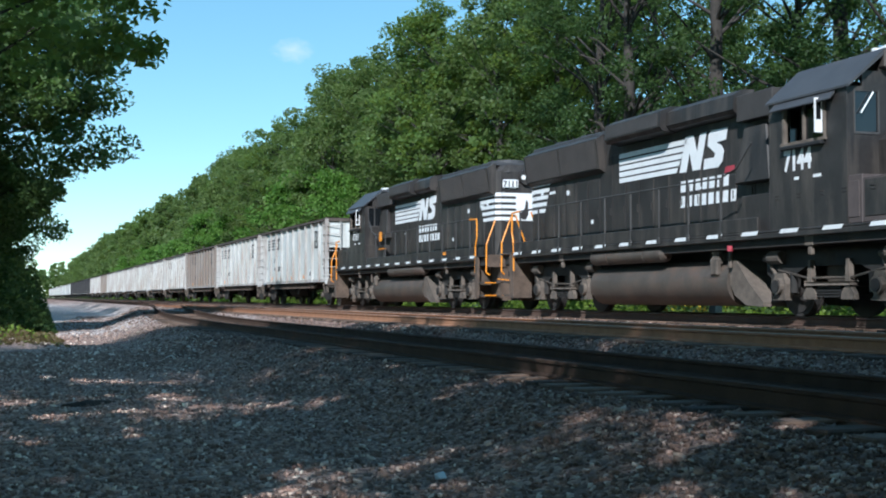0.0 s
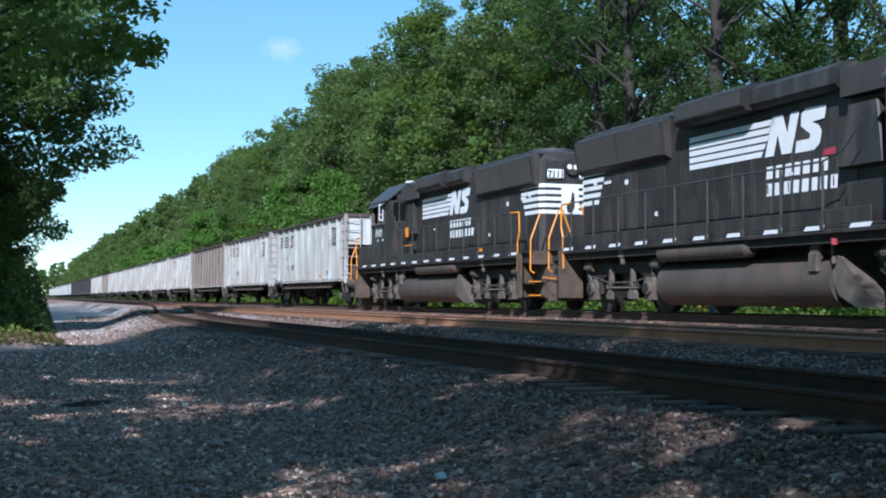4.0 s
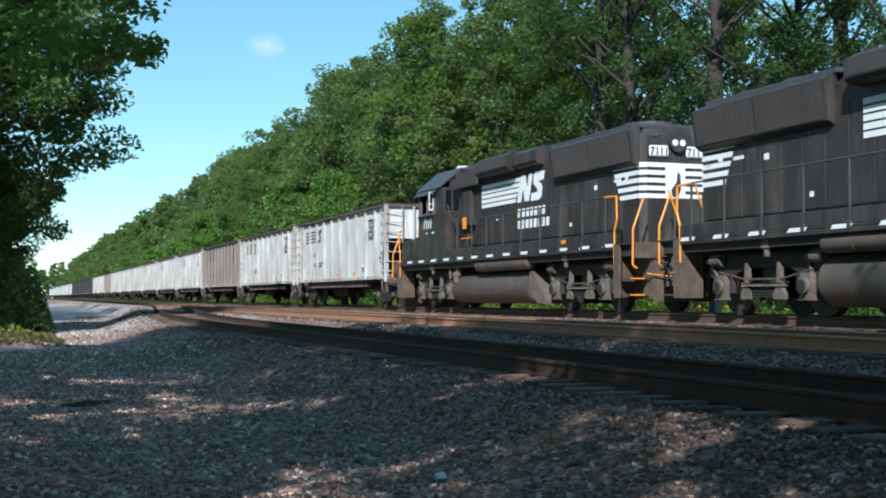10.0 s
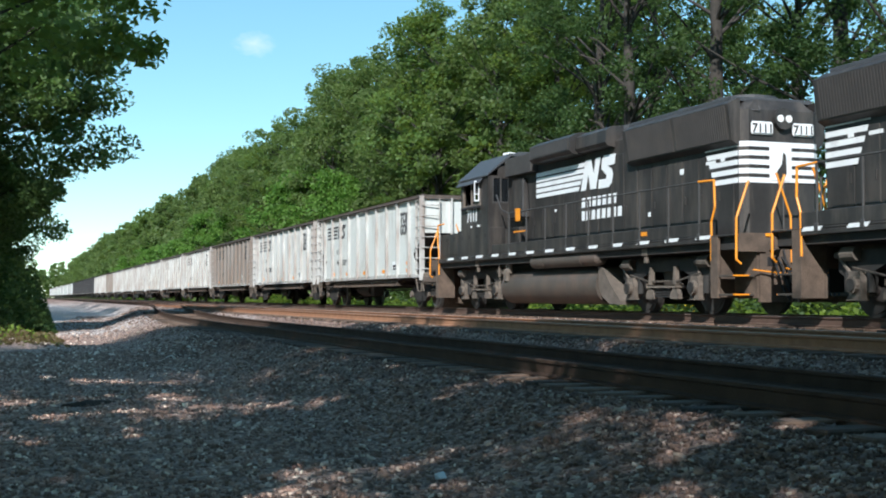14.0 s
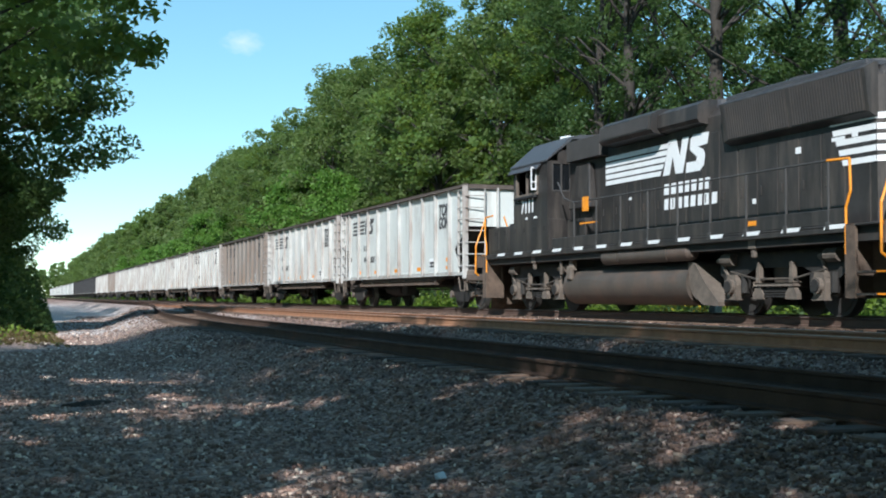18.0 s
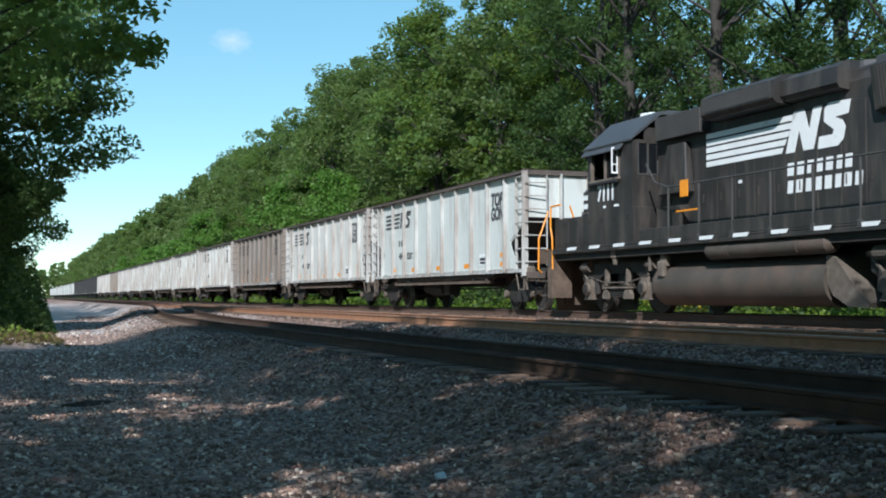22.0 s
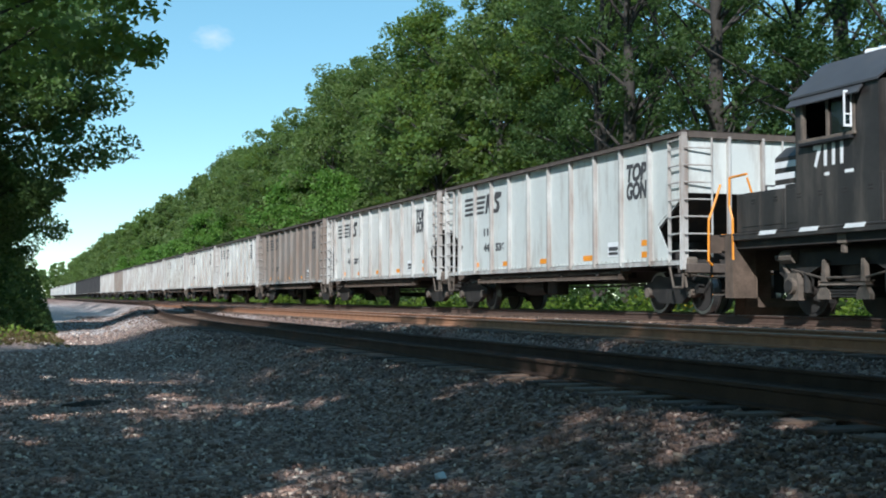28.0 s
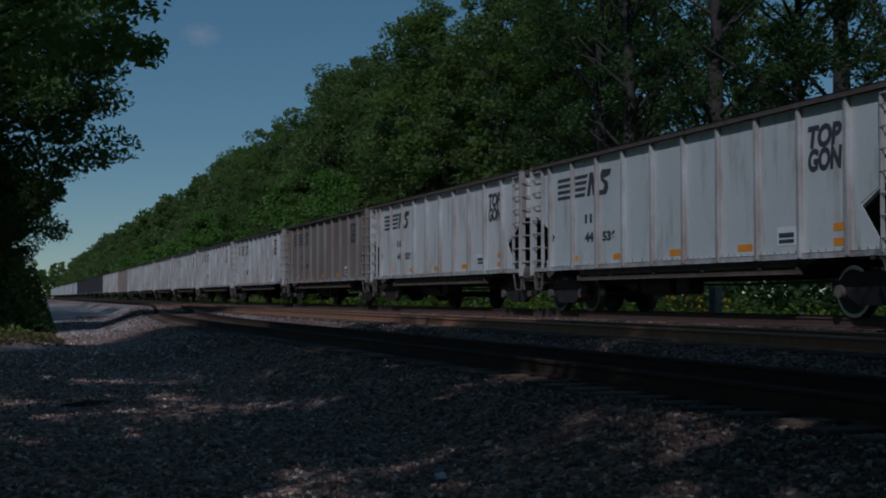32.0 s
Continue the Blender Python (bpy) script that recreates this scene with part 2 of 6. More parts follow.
def ground_mat():
    m = mat("gravel_and_grass", (0.255, 0.155, 0.116), 0.95, var=0.35, scale=2.0)
    nt = m.node_tree
    N, L = nt.nodes, nt.links
    b = N["Principled BSDF"]
    tc = N.new("ShaderNodeTexCoord")
    vo = N.new("ShaderNodeTexVoronoi")
    vo.inputs["Scale"].default_value = 17.0
    vo.inputs["Randomness"].default_value = 1.0
    L.new(tc.outputs["Object"], vo.inputs["Vector"])
    # each stone its own grey
    sep = N.new("ShaderNodeSeparateColor")
    L.new(vo.outputs["Color"], sep.inputs[0])
    ramp = N.new("ShaderNodeValToRGB")
    ramp.color_ramp.elements[0].color = (0.083, 0.051, 0.039, 1)
    ramp.color_ramp.elements[1].color = (0.465, 0.305, 0.232, 1)
    e = ramp.color_ramp.elements.new(0.6)
    e.color = (0.212, 0.132, 0.101, 1)
    L.new(sep.outputs[0], ramp.inputs[0])
    old = b.inputs["Base Color"].links[0].from_socket
    mul = N.new("ShaderNodeMix")
    mul.data_type = "RGBA"
    mul.inputs[0].default_value = 0.75
    L.new(old, mul.inputs[6])
    L.new(ramp.outputs[0], mul.inputs[7])
    # rust-stained ballast along the main line
    sp0 = N.new("ShaderNodeSeparateXYZ")
    L.new(tc.outputs["Object"], sp0.inputs[0])
    nr = N.new("ShaderNodeTexNoise")
    nr.inputs["Scale"].default_value, nr.inputs["Detail"].default_value = 1.5, 5
    L.new(tc.outputs["Object"], nr.inputs["Vector"])
    dx = N.new("ShaderNodeMath")
    dx.operation = "SUBTRACT"
    L.new(sp0.outputs[0], dx.inputs[0])
    dx.inputs[1].default_value = MAIN
    ab = N.new("ShaderNodeMath")
    ab.operation = "ABSOLUTE"
    L.new(dx.outputs[0], ab.inputs[0])
    wa = N.new("ShaderNodeMath")
    wa.operation = "MULTIPLY_ADD"
    L.new(nr.outputs[0], wa.inputs[0])
    wa.inputs[1].default_value = 1.2
    L.new(ab.outputs[0], wa.inputs[2])
    rs = N.new("ShaderNodeMapRange")
    rs.inputs[1].default_value, rs.inputs[2].default_value = 3.0, 1.9
    rs.inputs[4].default_value = 0.8
    L.new(wa.outputs[0], rs.inputs[0])
    rust = N.new("ShaderNodeMix")
    rust.data_type, rust.blend_type = "RGBA", "MULTIPLY"
    rust.inputs[7].default_value = (0.85, 0.66, 0.54, 1)
    L.new(rs.outputs[0], rust.inputs[0])
    L.new(mul.outputs[2], rust.inputs[6])
    mul = rust
    # finer, dustier gravel on the path
    pn = N.new("ShaderNodeMath")
    pn.operation = "MULTIPLY_ADD"
    L.new(nr.outputs[0], pn.inputs[0])
    pn.inputs[1].default_value = 2.5
    L.new(sp0.outputs[0], pn.inputs[2])
    pr = N.new("ShaderNodeMapRange")
    pr.inputs[1].default_value, pr.inputs[2].default_value = 6.0, 2.8
    pr.inputs[4].default_value = 0.7
    L.new(pn.outputs[0], pr.inputs[0])
    # paler ballast farther along
    py = N.new("ShaderNodeMapRange")
    py.inputs[1].default_value, py.inputs[2].default_value = 38.0, 46.0
    L.new(sp0.outputs[1], py.inputs[0])
    pb = N.new("ShaderNodeMapRange")
    pb.inputs[1].default_value, pb.inputs[2].default_value = 12.0, 8.5
    L.new(pn.outputs[0], pb.inputs[0])
    pq = N.new("ShaderNodeMath")
    pq.operation = "MULTIPLY"
    L.new(py.outputs[0], pq.inputs[0])
    L.new(pb.outputs[0], pq.inputs[1])
    pale = N.new("ShaderNodeMath")
    pale.operation = "MAXIMUM"
    L.new(pr.outputs[0], pale.inputs[0])
    L.new(pq.outputs[0], pale.inputs[1])
    pm = N.new("ShaderNodeHueSaturation")
    pm.inputs["Saturation"].default_value, pm.inputs["Value"].default_value = 0.85, 2.1
    L.new(pale.outputs[0], pm.inputs["Fac"])
    L.new(mul.outputs[2], pm.inputs["Color"])
    pg = N.new("ShaderNodeHueSaturation")          # the paler far ballast is a cooler grey
    pg.inputs["Saturation"].default_value = 0.40
    L.new(pq.outputs[0], pg.inputs["Fac"])
    L.new(pm.outputs[0], pg.inputs["Color"])
    # grass beyond the ballast and on the near verge
    sp = N.new("ShaderNodeSeparateXYZ")
    L.new(tc.outputs["Object"], sp.inputs[0])
    nz = N.new("ShaderNodeTexNoise")
    nz.inputs["Scale"].default_value, nz.inputs["Detail"].default_value = 0.8, 6
    L.new(tc.outputs["Object"], nz.inputs["Vector"])
    ox = N.new("ShaderNodeMath")
    ox.operation = "MULTIPLY_ADD"
    L.new(nz.outputs[0], ox.inputs[0])
    ox.inputs[1].default_value = 2.2
    L.new(sp.outputs[0], ox.inputs[2])
    r1 = N.new("ShaderNodeMapRange")
    r1.inputs[1].default_value, r1.inputs[2].default_value = 18.6, 19.6
    L.new(ox.outputs[0], r1.inputs[0])
    r2 = N.new("ShaderNodeMapRange")
    r2.inputs[1].default_value, r2.inputs[2].default_value = 0.5, -0.3
    L.new(ox.outputs[0], r2.inputs[0])
    mxm = N.new("ShaderNodeMath")
    mxm.operation = "MAXIMUM"
    L.new(r1.outputs[0], mxm.inputs[0])
    L.new(r2.outputs[0], mxm.inputs[1])
    gn = N.new("ShaderNodeTexNoise")
    gn.inputs["Scale"].default_value, gn.inputs["Detail"].default_value = 6.0, 8
    L.new(tc.outputs["Object"], gn.inputs["Vector"])
    gr = N.new("ShaderNodeValToRGB")
    gr.color_ramp.elements[0].color, gr.color_ramp.elements[1].color = (0.03, 0.05, 0.012, 1), (0.16, 0.17, 0.05, 1)
    L.new(gn.outputs[0], gr.inputs[0])
    fin = N.new("ShaderNodeMix")
    fin.data_type = "RGBA"
    L.new(mxm.outputs[0], fin.inputs[0])
    L.new(pg.outputs[0], fin.inputs[6])
    L.new(gr.outputs[0], fin.inputs[7])
    L.new(fin.outputs[2], b.inputs["Base Color"])
    bp = N.new("ShaderNodeBump")
    bp.inputs["Strength"].default_value, bp.inputs["Distance"].default_value = 1.0, 0.045
    bp.invert = True
    vo2 = N.new("ShaderNodeTexVoronoi")
    vo2.inputs["Scale"].default_value = 43.0
    L.new(tc.outputs["Object"], vo2.inputs["Vector"])
    hh = N.new("ShaderNodeMath")
    hh.operation = "MULTIPLY_ADD"
    L.new(vo2.outputs["Distance"], hh.inputs[0])
    hh.inputs[1].default_value = 0.5
    L.new(vo.outputs["Distance"], hh.inputs[2])
    L.new(hh.outputs[0], bp.inputs["Height"])
    L.new(bp.outputs[0], b.inputs["Normal"])
    return m


ground = make_ground(ground_mat())


# ---------------------------------------------------------------- tracks
RAIL = [(-0.07, -0.18), (0.07, -0.18), (0.07, -0.165), (0.018, -0.145), (0.012, -0.05), (0.036, -0.035), (0.036, -0.008), (0.026, 0.0),
        (-0.026, 0.0), (-0.036, -0.008), (-0.036, -0.035), (-0.012, -0.05), (-0.018, -0.145), (-0.07, -0.165)]


def make_rail(path, off, height, parent, mats):
    ys = np.concatenate([np.arange(-30, 100, 2.0), np.arange(100, 760, 10.0)])
    bm = bmesh.new()
    rows = []
    for y in ys:
        x, z = path(y), height(y)
        rows.append([bm.verts.new((x + off + px, y, z + pz)) for px, pz in RAIL])
    n = len(RAIL)
    for a, b in zip(rows, rows[1:]):
        for i in range(n):
            f = bm.faces.new((a[i], a[(i + 1) % n], b[(i + 1) % n], b[i]))
            f.material_index = 1 if i in (7, 8) else 0
    bmesh.ops.recalc_face_normals(bm, faces=bm.faces[:])
    return part("rail", bm, mats, parent)


def make_track(name, label, path, height, y0, y1, mats):
    tr = thing(name, label, "railway track", kind="structure")
    for off in (-0.755, 0.755):
        make_rail(path, off, height, tr, mats)
    tie = None
    y, i = y0, 0
    rng = random.Random(4)
    while y < y1:
        if tie is None:
            bm = box(-1.3, 1.3, -0.115, 0.115, -0.36, -0.18, bev=0.015)
            tie = part("tie", bm, M["tie"], tr)
            ob = tie
        else:
            ob = new("tie", tie.data)
            ob.parent = tr
        a = math.atan((path(y + 1) - path(y)))
        ob.matrix_local = pose(path(y) + rng.uniform(-0.06, 0.06), y, height(y), 0, 0, -math.degrees(a) + rng.uniform(-1.5, 1.5))
        y += 0.53
    return tr


def ballast(material):
    """Loose angular stones over the nearer gravel, past counting."""
    rng = np.random.default_rng(5)
    ico = np.array([(x, y, z) for z in (-0.62, 0.62) for x, y in ((-0.8, -0.7), (0.75, -0.8), (0.8, 0.75), (-0.7, 0.8))])
    tri = np.array([(0, 2, 1), (0, 3, 2), (4, 5, 6), (4, 6, 7), (0, 1, 5), (0, 5, 4), (1, 2, 6), (1, 6, 5), (2, 3, 7), (2, 7, 6), (3, 0, 4), (3, 4, 7)])
    n = 90000
    # thicker towards the eye
    y = 4.6 + 26.0 * rng.uniform(0, 1, n) ** 2.0
    x = -0.3 + rng.uniform(0, 1, n) * 9.6
    x = np.where(rng.uniform(0, 1, n) < 0.30, rng.uniform(5, 13.8, n), x)
    # coarser ones farther along the shoulder
    yf = rng.uniform(24, 85, 12000)
    xf = np.vectorize(siding_x)(yf) + rng.uniform(-5.5, 5.8, 12000)
    x, y = np.concatenate([x, xf]), np.concatenate([y, yf])
    sx = np.vectorize(siding_x)(y)
    rail_gap = np.minimum(np.abs(x - sx - 0.755), np.abs(x - sx + 0.755))
    mid = MID + line_off(y)
    rail_gap = np.minimum(rail_gap, np.minimum(np.abs(x - mid - 0.755), np.abs(x - mid + 0.755)))
    keep = (rail_gap > 0.14) & ((x > 3.2) | (rng.uniform(0, 1, len(x)) < 0.8))
    x, y = x[keep], y[keep]
    n = len(x)
    s = rng.uniform(0.009, 0.023, n) * np.where(y > 24, 1.7, 1.0) * np.where(rng.uniform(0, 1, n) < 0.06, 1.6, 1.0)
    z = ground_z(x, y) + np.array([unevenness(a, b) for a, b in zip(x, y)]) + s * 0.35
    v = ico[None] * rng.uniform(0.55, 1.3, (n, 8, 3)) * (s[:, None] * rng.uniform(0.7, 1.3, (n, 3)))[:, None, :]
    th = rng.uniform(0, 6.28, n)
    c, q = np.cos(th)[:, None], np.sin(th)[:, None]
    vx, vy = v[..., 0] * c - v[..., 1] * q, v[..., 0] * q + v[..., 1] * c
    tilt = rng.normal(0, 0.4, (n, 1))
    vz = v[..., 2] * np.cos(tilt) + vx * np.sin(tilt)
    V = np.stack([vx + x[:, None], vy + y[:, None], vz + z[:, None]], -1).reshape(-1, 3)
    F = (tri[None] + (np.arange(n) * 8)[:, None, None]).reshape(-1, 3)
    return tagged(raw_mesh("ballast_stones", V, F, [material]), "loose grey crushed ballast stones on the gravel", "ballast", kind="stuff")


def stone_mat():
    m = bpy.data.materials.new("ballast_stone")
    m.use_nodes = True
    N, L = m.node_tree.nodes, m.node_tree.links
    b = N["Principled BSDF"]
    g = N.new("ShaderNodeNewGeometry")
    r = N.new("ShaderNodeValToRGB")
    r.color_ramp.elements[0].color = (0.108, 0.068, 0.051, 1)
    r.color_ramp.elements[1].color = (0.66, 0.55, 0.45, 1)
    for p, col in ((0.55, (0.223, 0.141, 0.109, 1)), (0.85, (0.382, 0.255, 0.198, 1))):
        e = r.color_ramp.elements.new(p)
        e.color = col
    L.new(g.outputs["Random Per Island"], r.inputs[0])
    tc = N.new("ShaderNodeTexCoord")
    n = N.new("ShaderNodeTexNoise")
    n.inputs["Scale"].default_value = 60
    L.new(tc.outputs["Object"], n.inputs["Vector"])
    mx = N.new("ShaderNodeMix")
    mx.data_type, mx.blend_type = "RGBA", "MULTIPLY"
    mx.inputs[0].default_value = 0.5
    L.new(r.outputs[0], mx.inputs[6])
    L.new(n.outputs[0], mx.inputs[7])
    sx = N.new("ShaderNodeSeparateXYZ")
    L.new(tc.outputs["Object"], sx.inputs[0])
    dusty = N.new("ShaderNodeMapRange")
    dusty.inputs[1].default_value, dusty.inputs[2].default_value, dusty.inputs[4].default_value = 4.8, 2.0, 0.8
    L.new(sx.outputs[0], dusty.inputs[0])
    hs = N.new("ShaderNodeHueSaturation")
    hs.inputs["Value"].default_value = 2.3
    L.new(dusty.outputs[0], hs.inputs["Fac"])
    L.new(mx.outputs[2], hs.inputs["Color"])
    L.new(hs.outputs[0], b.inputs["Base Color"])
    b.inputs["Roughness"].default_value = 0.9
    return m


stones = ballast(stone_mat())
main_track = make_track("railway_track", "train's line with rusty rails on wooden ties", main_x, lambda y: MAIN_Z, 3, 95, [M["rail"], M["railtop"]])
mid_track = make_track("railway_track", "empty middle line with orange-rusty rails on wooden ties", mid_x, lambda y: MID_Z, 3, 75, [M["midrail"], M["midtop"]])
siding_track = make_track("railway_track", "shaded siding with dark rusty rails on wooden ties", siding_x, siding_z, 3, 60, [M["rustrail"], M["rustrail"]])


# ---------------------------------------------------------------- trees
LEAF = dict(
    deep=leaf_mat("deep_green_leaves", (0.050, 0.085, 0.036), (0.165, 0.245, 0.085), (0.17, 0.29, 0.07)),
    # oak leaves darkened: shade inside wood and bushes put into the colour
    dim=leaf_mat("shaded_oak_leaves", (0.024, 0.046, 0.019), (0.092, 0.150, 0.050), (0.13, 0.20, 0.045)),
    oak=leaf_mat("oak_leaves", (0.055, 0.10, 0.032), (0.135, 0.215, 0.06), (0.30, 0.38, 0.06)),
    dull=leaf_mat("dusty_leaves", (0.072, 0.105, 0.040), (0.182, 0.245, 0.082), (0.22, 0.32, 0.07)),
    bright=leaf_mat("bright_leaves", (0.065, 0.13, 0.03), (0.165, 0.29, 0.06), (0.19, 0.37, 0.05)),
    grass=leaf_mat("weeds", (0.06, 0.11, 0.015), (0.22, 0.30, 0.05), (0.25, 0.36, 0.04)),
    dry=leaf_mat("dry_grass", (0.10, 0.075, 0.035), (0.26, 0.20, 0.10), (0.2, 0.15, 0.06)),
)


def leaves(rng, centres, size, up=0.5, slim=0.6):
    """Folded four-cornered leaves round the given points: vertices and faces."""
    n = len(centres)
    d = rng.normal(size=(n, 3))
    d[:, 2] *= 0.6
    d /= np.linalg.norm(d, axis=1, keepdims=True)
    nn = rng.normal(size=(n, 3))
    nn[:, 2] += up * 2
    side = np.cross(d, nn)
    side /= np.linalg.norm(side, axis=1, keepdims=True) + 1e-9
    nrm = np.cross(side, d)
    s = (size * rng.uniform(0.6, 1.35, n))[:, None]
    base = centres - d * s * 0.5
    tip = centres + d * s * 0.5 - nrm * s * 0.12
    lf = centres + side * s * slim * 0.5 + nrm * s * 0.1
    rt = centres - side * s * slim * 0.5 + nrm * s * 0.1
    v = np.stack([base, rt, tip, lf], 1).reshape(-1, 3)
    f = np.arange(n * 4).reshape(-1, 4)
    return v, f


def tube(V, F, pts, radii, seg=7):
    """Tapered round limb along pts, added to the lists V and F."""
    pts = np.array(pts, float)
    k0 = sum(len(v) for v in V)
    ring = []
    for i, (p, r) in enumerate(zip(pts, radii)):
        d = pts[min(i + 1, len(pts) - 1)] - pts[max(i - 1, 0)]
        d = d / (np.linalg.norm(d) + 1e-9)
        a = np.cross(d, [0.3, 0.9, 0.1])
        a /= np.linalg.norm(a)
        b = np.cross(d, a)
        th = np.arange(seg) * 2 * np.pi / seg
        ring.append(p + r * (np.cos(th)[:, None] * a + np.sin(th)[:, None] * b))
    V.append(np.concatenate(ring))
    m = len(pts)
    i = np.arange(m - 1)[:, None] * seg
    j = np.arange(seg)[None]
    f = np.stack([i + j, i + (j + 1) % seg, i + seg + (j + 1) % seg, i + seg + j], -1).reshape(-1, 4)
    F.append(f + k0)


def tree(seed, H, R, hb, n_leaf, size, leafm, label, category="tree", top=1.0, clump=0.9, n_clump=110, lean=(0, 0), group="", open_=0.0, trunk_r=None):
    """A broadleaf tree: tapered trunk and limbs, crown of leaf clumps between hb and H, radius R."""
    rng = np.random.default_rng(seed)
    t = thing("tree", label, category, group)
    V, F = [], []
    tr = trunk_r if trunk_r else 0.016 * H + 0.05
    zs = np.linspace(-0.4, H * 0.86, 9)
    wob = np.cumsum(rng.normal(size=(9, 2)) * 0.12, 0)
    trunk = np.c_[wob[:, 0] + lean[0] * (np.abs(zs) / H) ** 1.5, wob[:, 1] + lean[1] * (np.abs(zs) / H) ** 1.5, zs]
    tube(V, F, trunk, tr * np.array([1.35, 1.0, 0.92, 0.82, 0.7, 0.56, 0.4, 0.25, 0.08]), 9)
    cs = []
    ph = rng.uniform(0, 6.28, 6)
    while len(cs) < n_clump:
        h = rng.uniform(0, 1) ** 0.85
        az = rng.uniform(0, 2 * np.pi)
        prof = np.sin(np.pi * np.clip(0.12 + 0.86 * h, 0, 1)) ** 0.65
        lump = 1 + 0.22 * np.sin(2 * az + ph[0] + 3 * h) + 0.16 * np.sin(3 * az + ph[1] - 5 * h) + 0.12 * np.sin(5 * az + ph[2] + 9 * h)
        rr = R * prof * lump * (rng.uniform(open_, 1) ** 0.45)
        z = hb + (H - hb) * h * (1 + 0.06 * np.sin(2 * az + ph[3]))
        ax = np.interp(z, zs, trunk[:, 0]), np.interp(z, zs, trunk[:, 1])
        cs.append((ax[0] + rr * np.cos(az), ax[1] + rr * np.sin(az), z))
    cs = np.array(cs)
    for c in cs[rng.choice(len(cs), min(46, len(cs)), replace=False)]:
        z0 = max(hb * 0.75, c[2] - np.hypot(c[0], c[1]) * rng.uniform(0.5, 1.0))
        z0 = min(z0, H * 0.8)
        p0 = np.array([np.interp(z0, zs, trunk[:, 0]), np.interp(z0, zs, trunk[:, 1]), z0])
        mid = p0 * 0.5 + c * 0.5 + rng.normal(size=3) * 0.25 + [0, 0, 0.3]
        r0 = tr * 0.33 * (1 - 0.6 * z0 / H)
        tube(V, F, [p0, p0 * 0.7 + mid * 0.3, mid, c], [r0, r0 * 0.8, r0 * 0.5, 0.012], 5)
    raw_mesh("trunk", np.concatenate(V), np.concatenate(F), [M["bark"]], t, smooth=True)
    per = n_leaf // len(cs)
    off = rng.normal(size=(len(cs), per, 3))
    off /= np.linalg.norm(off, axis=2, keepdims=True)
    rad = clump * rng.uniform(0.65, 1.3, (len(cs), 1, 1)) * rng.uniform(0.1, 1, (len(cs), per, 1)) ** 0.5
    pts = cs[:, None] + off * rad * np.array([1, 1, 0.62])
    v, f = leaves(rng, pts.reshape(-1, 3), size)
    raw_mesh("crown", v, f, [leafm], t)
    return t


def put(t, x, y, turn=0, s=1.0):
    z = float(ground_z(x, y))
    t.matrix_world = pose(x, y, z, 0, 0, turn) @ Matrix.Scale(s, 4)
    return t


rt = random.Random(11)
WOOD = "wood behind the railway"
kinds = [
    tree(1, 18.5, 5.0, 3.5, 19000, 0.24, LEAF["oak"], "tall leafy oak with dark green crown behind the railway", group=WOOD, n_clump=150),
    tree(2, 17.0, 4.6, 2.5, 17000, 0.24, LEAF["dull"], "tall broadleaf tree with dusty green crown behind the railway", group=WOOD, n_clump=140),
    tree(3, 19.0, 4.4, 4.0, 17000, 0.24, LEAF["oak"], "tall slender green tree at the wood's edge", group=WOOD, n_clump=130),
    tree(4, 15.0, 4.2, 1.5, 16000, 0.24, LEAF["dull"], "rounded broadleaf tree at the wood's edge", group=WOOD, n_clump=130),
    tree(5, 9.0, 3.4, 0.8, 9000, 0.26, LEAF["bright"], "young light green tree in front of the wood", group=WOOD, n_clump=80),
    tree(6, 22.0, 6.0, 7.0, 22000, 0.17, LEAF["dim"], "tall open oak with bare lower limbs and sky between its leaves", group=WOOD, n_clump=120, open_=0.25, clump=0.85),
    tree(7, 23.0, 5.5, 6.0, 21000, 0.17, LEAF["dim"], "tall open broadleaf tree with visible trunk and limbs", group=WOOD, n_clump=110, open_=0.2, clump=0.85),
    tree(8, 18.0, 5.2, 1.5, 5000, 0.6, LEAF["dull"], "distant green tree of the wood along the line", group=WOOD, n_clump=110, clump=1.1),
    tree(9, 17.5, 5.0, 1.5, 5000, 0.6, LEAF["oak"], "distant dark green tree of the wood along the line", group=WOOD, n_clump=110, clump=1.1),
]
kinds.append(tree(10, 16.0, 5.0, 6.2, 19000, 0.22, LEAF["oak"], "tall leafy oak shading the gravel beside the line", group="trees on the near side of the line", n_clump=120, clump=0.9))
first = [True] * len(kinds)


def plant(k, x, y, s=1.0, turn=None, label="", group=""):
    turn = rt.uniform(0, 360) if turn is None else turn
    if first[k]:
        first[k] = False
        return put(kinds[k], x, y, turn, s)
    c = copy_thing(kinds[k], Matrix.Identity(4))
    if label:
        tagged(c, label=label, group=group)
    return put(c, x, y, turn, s)


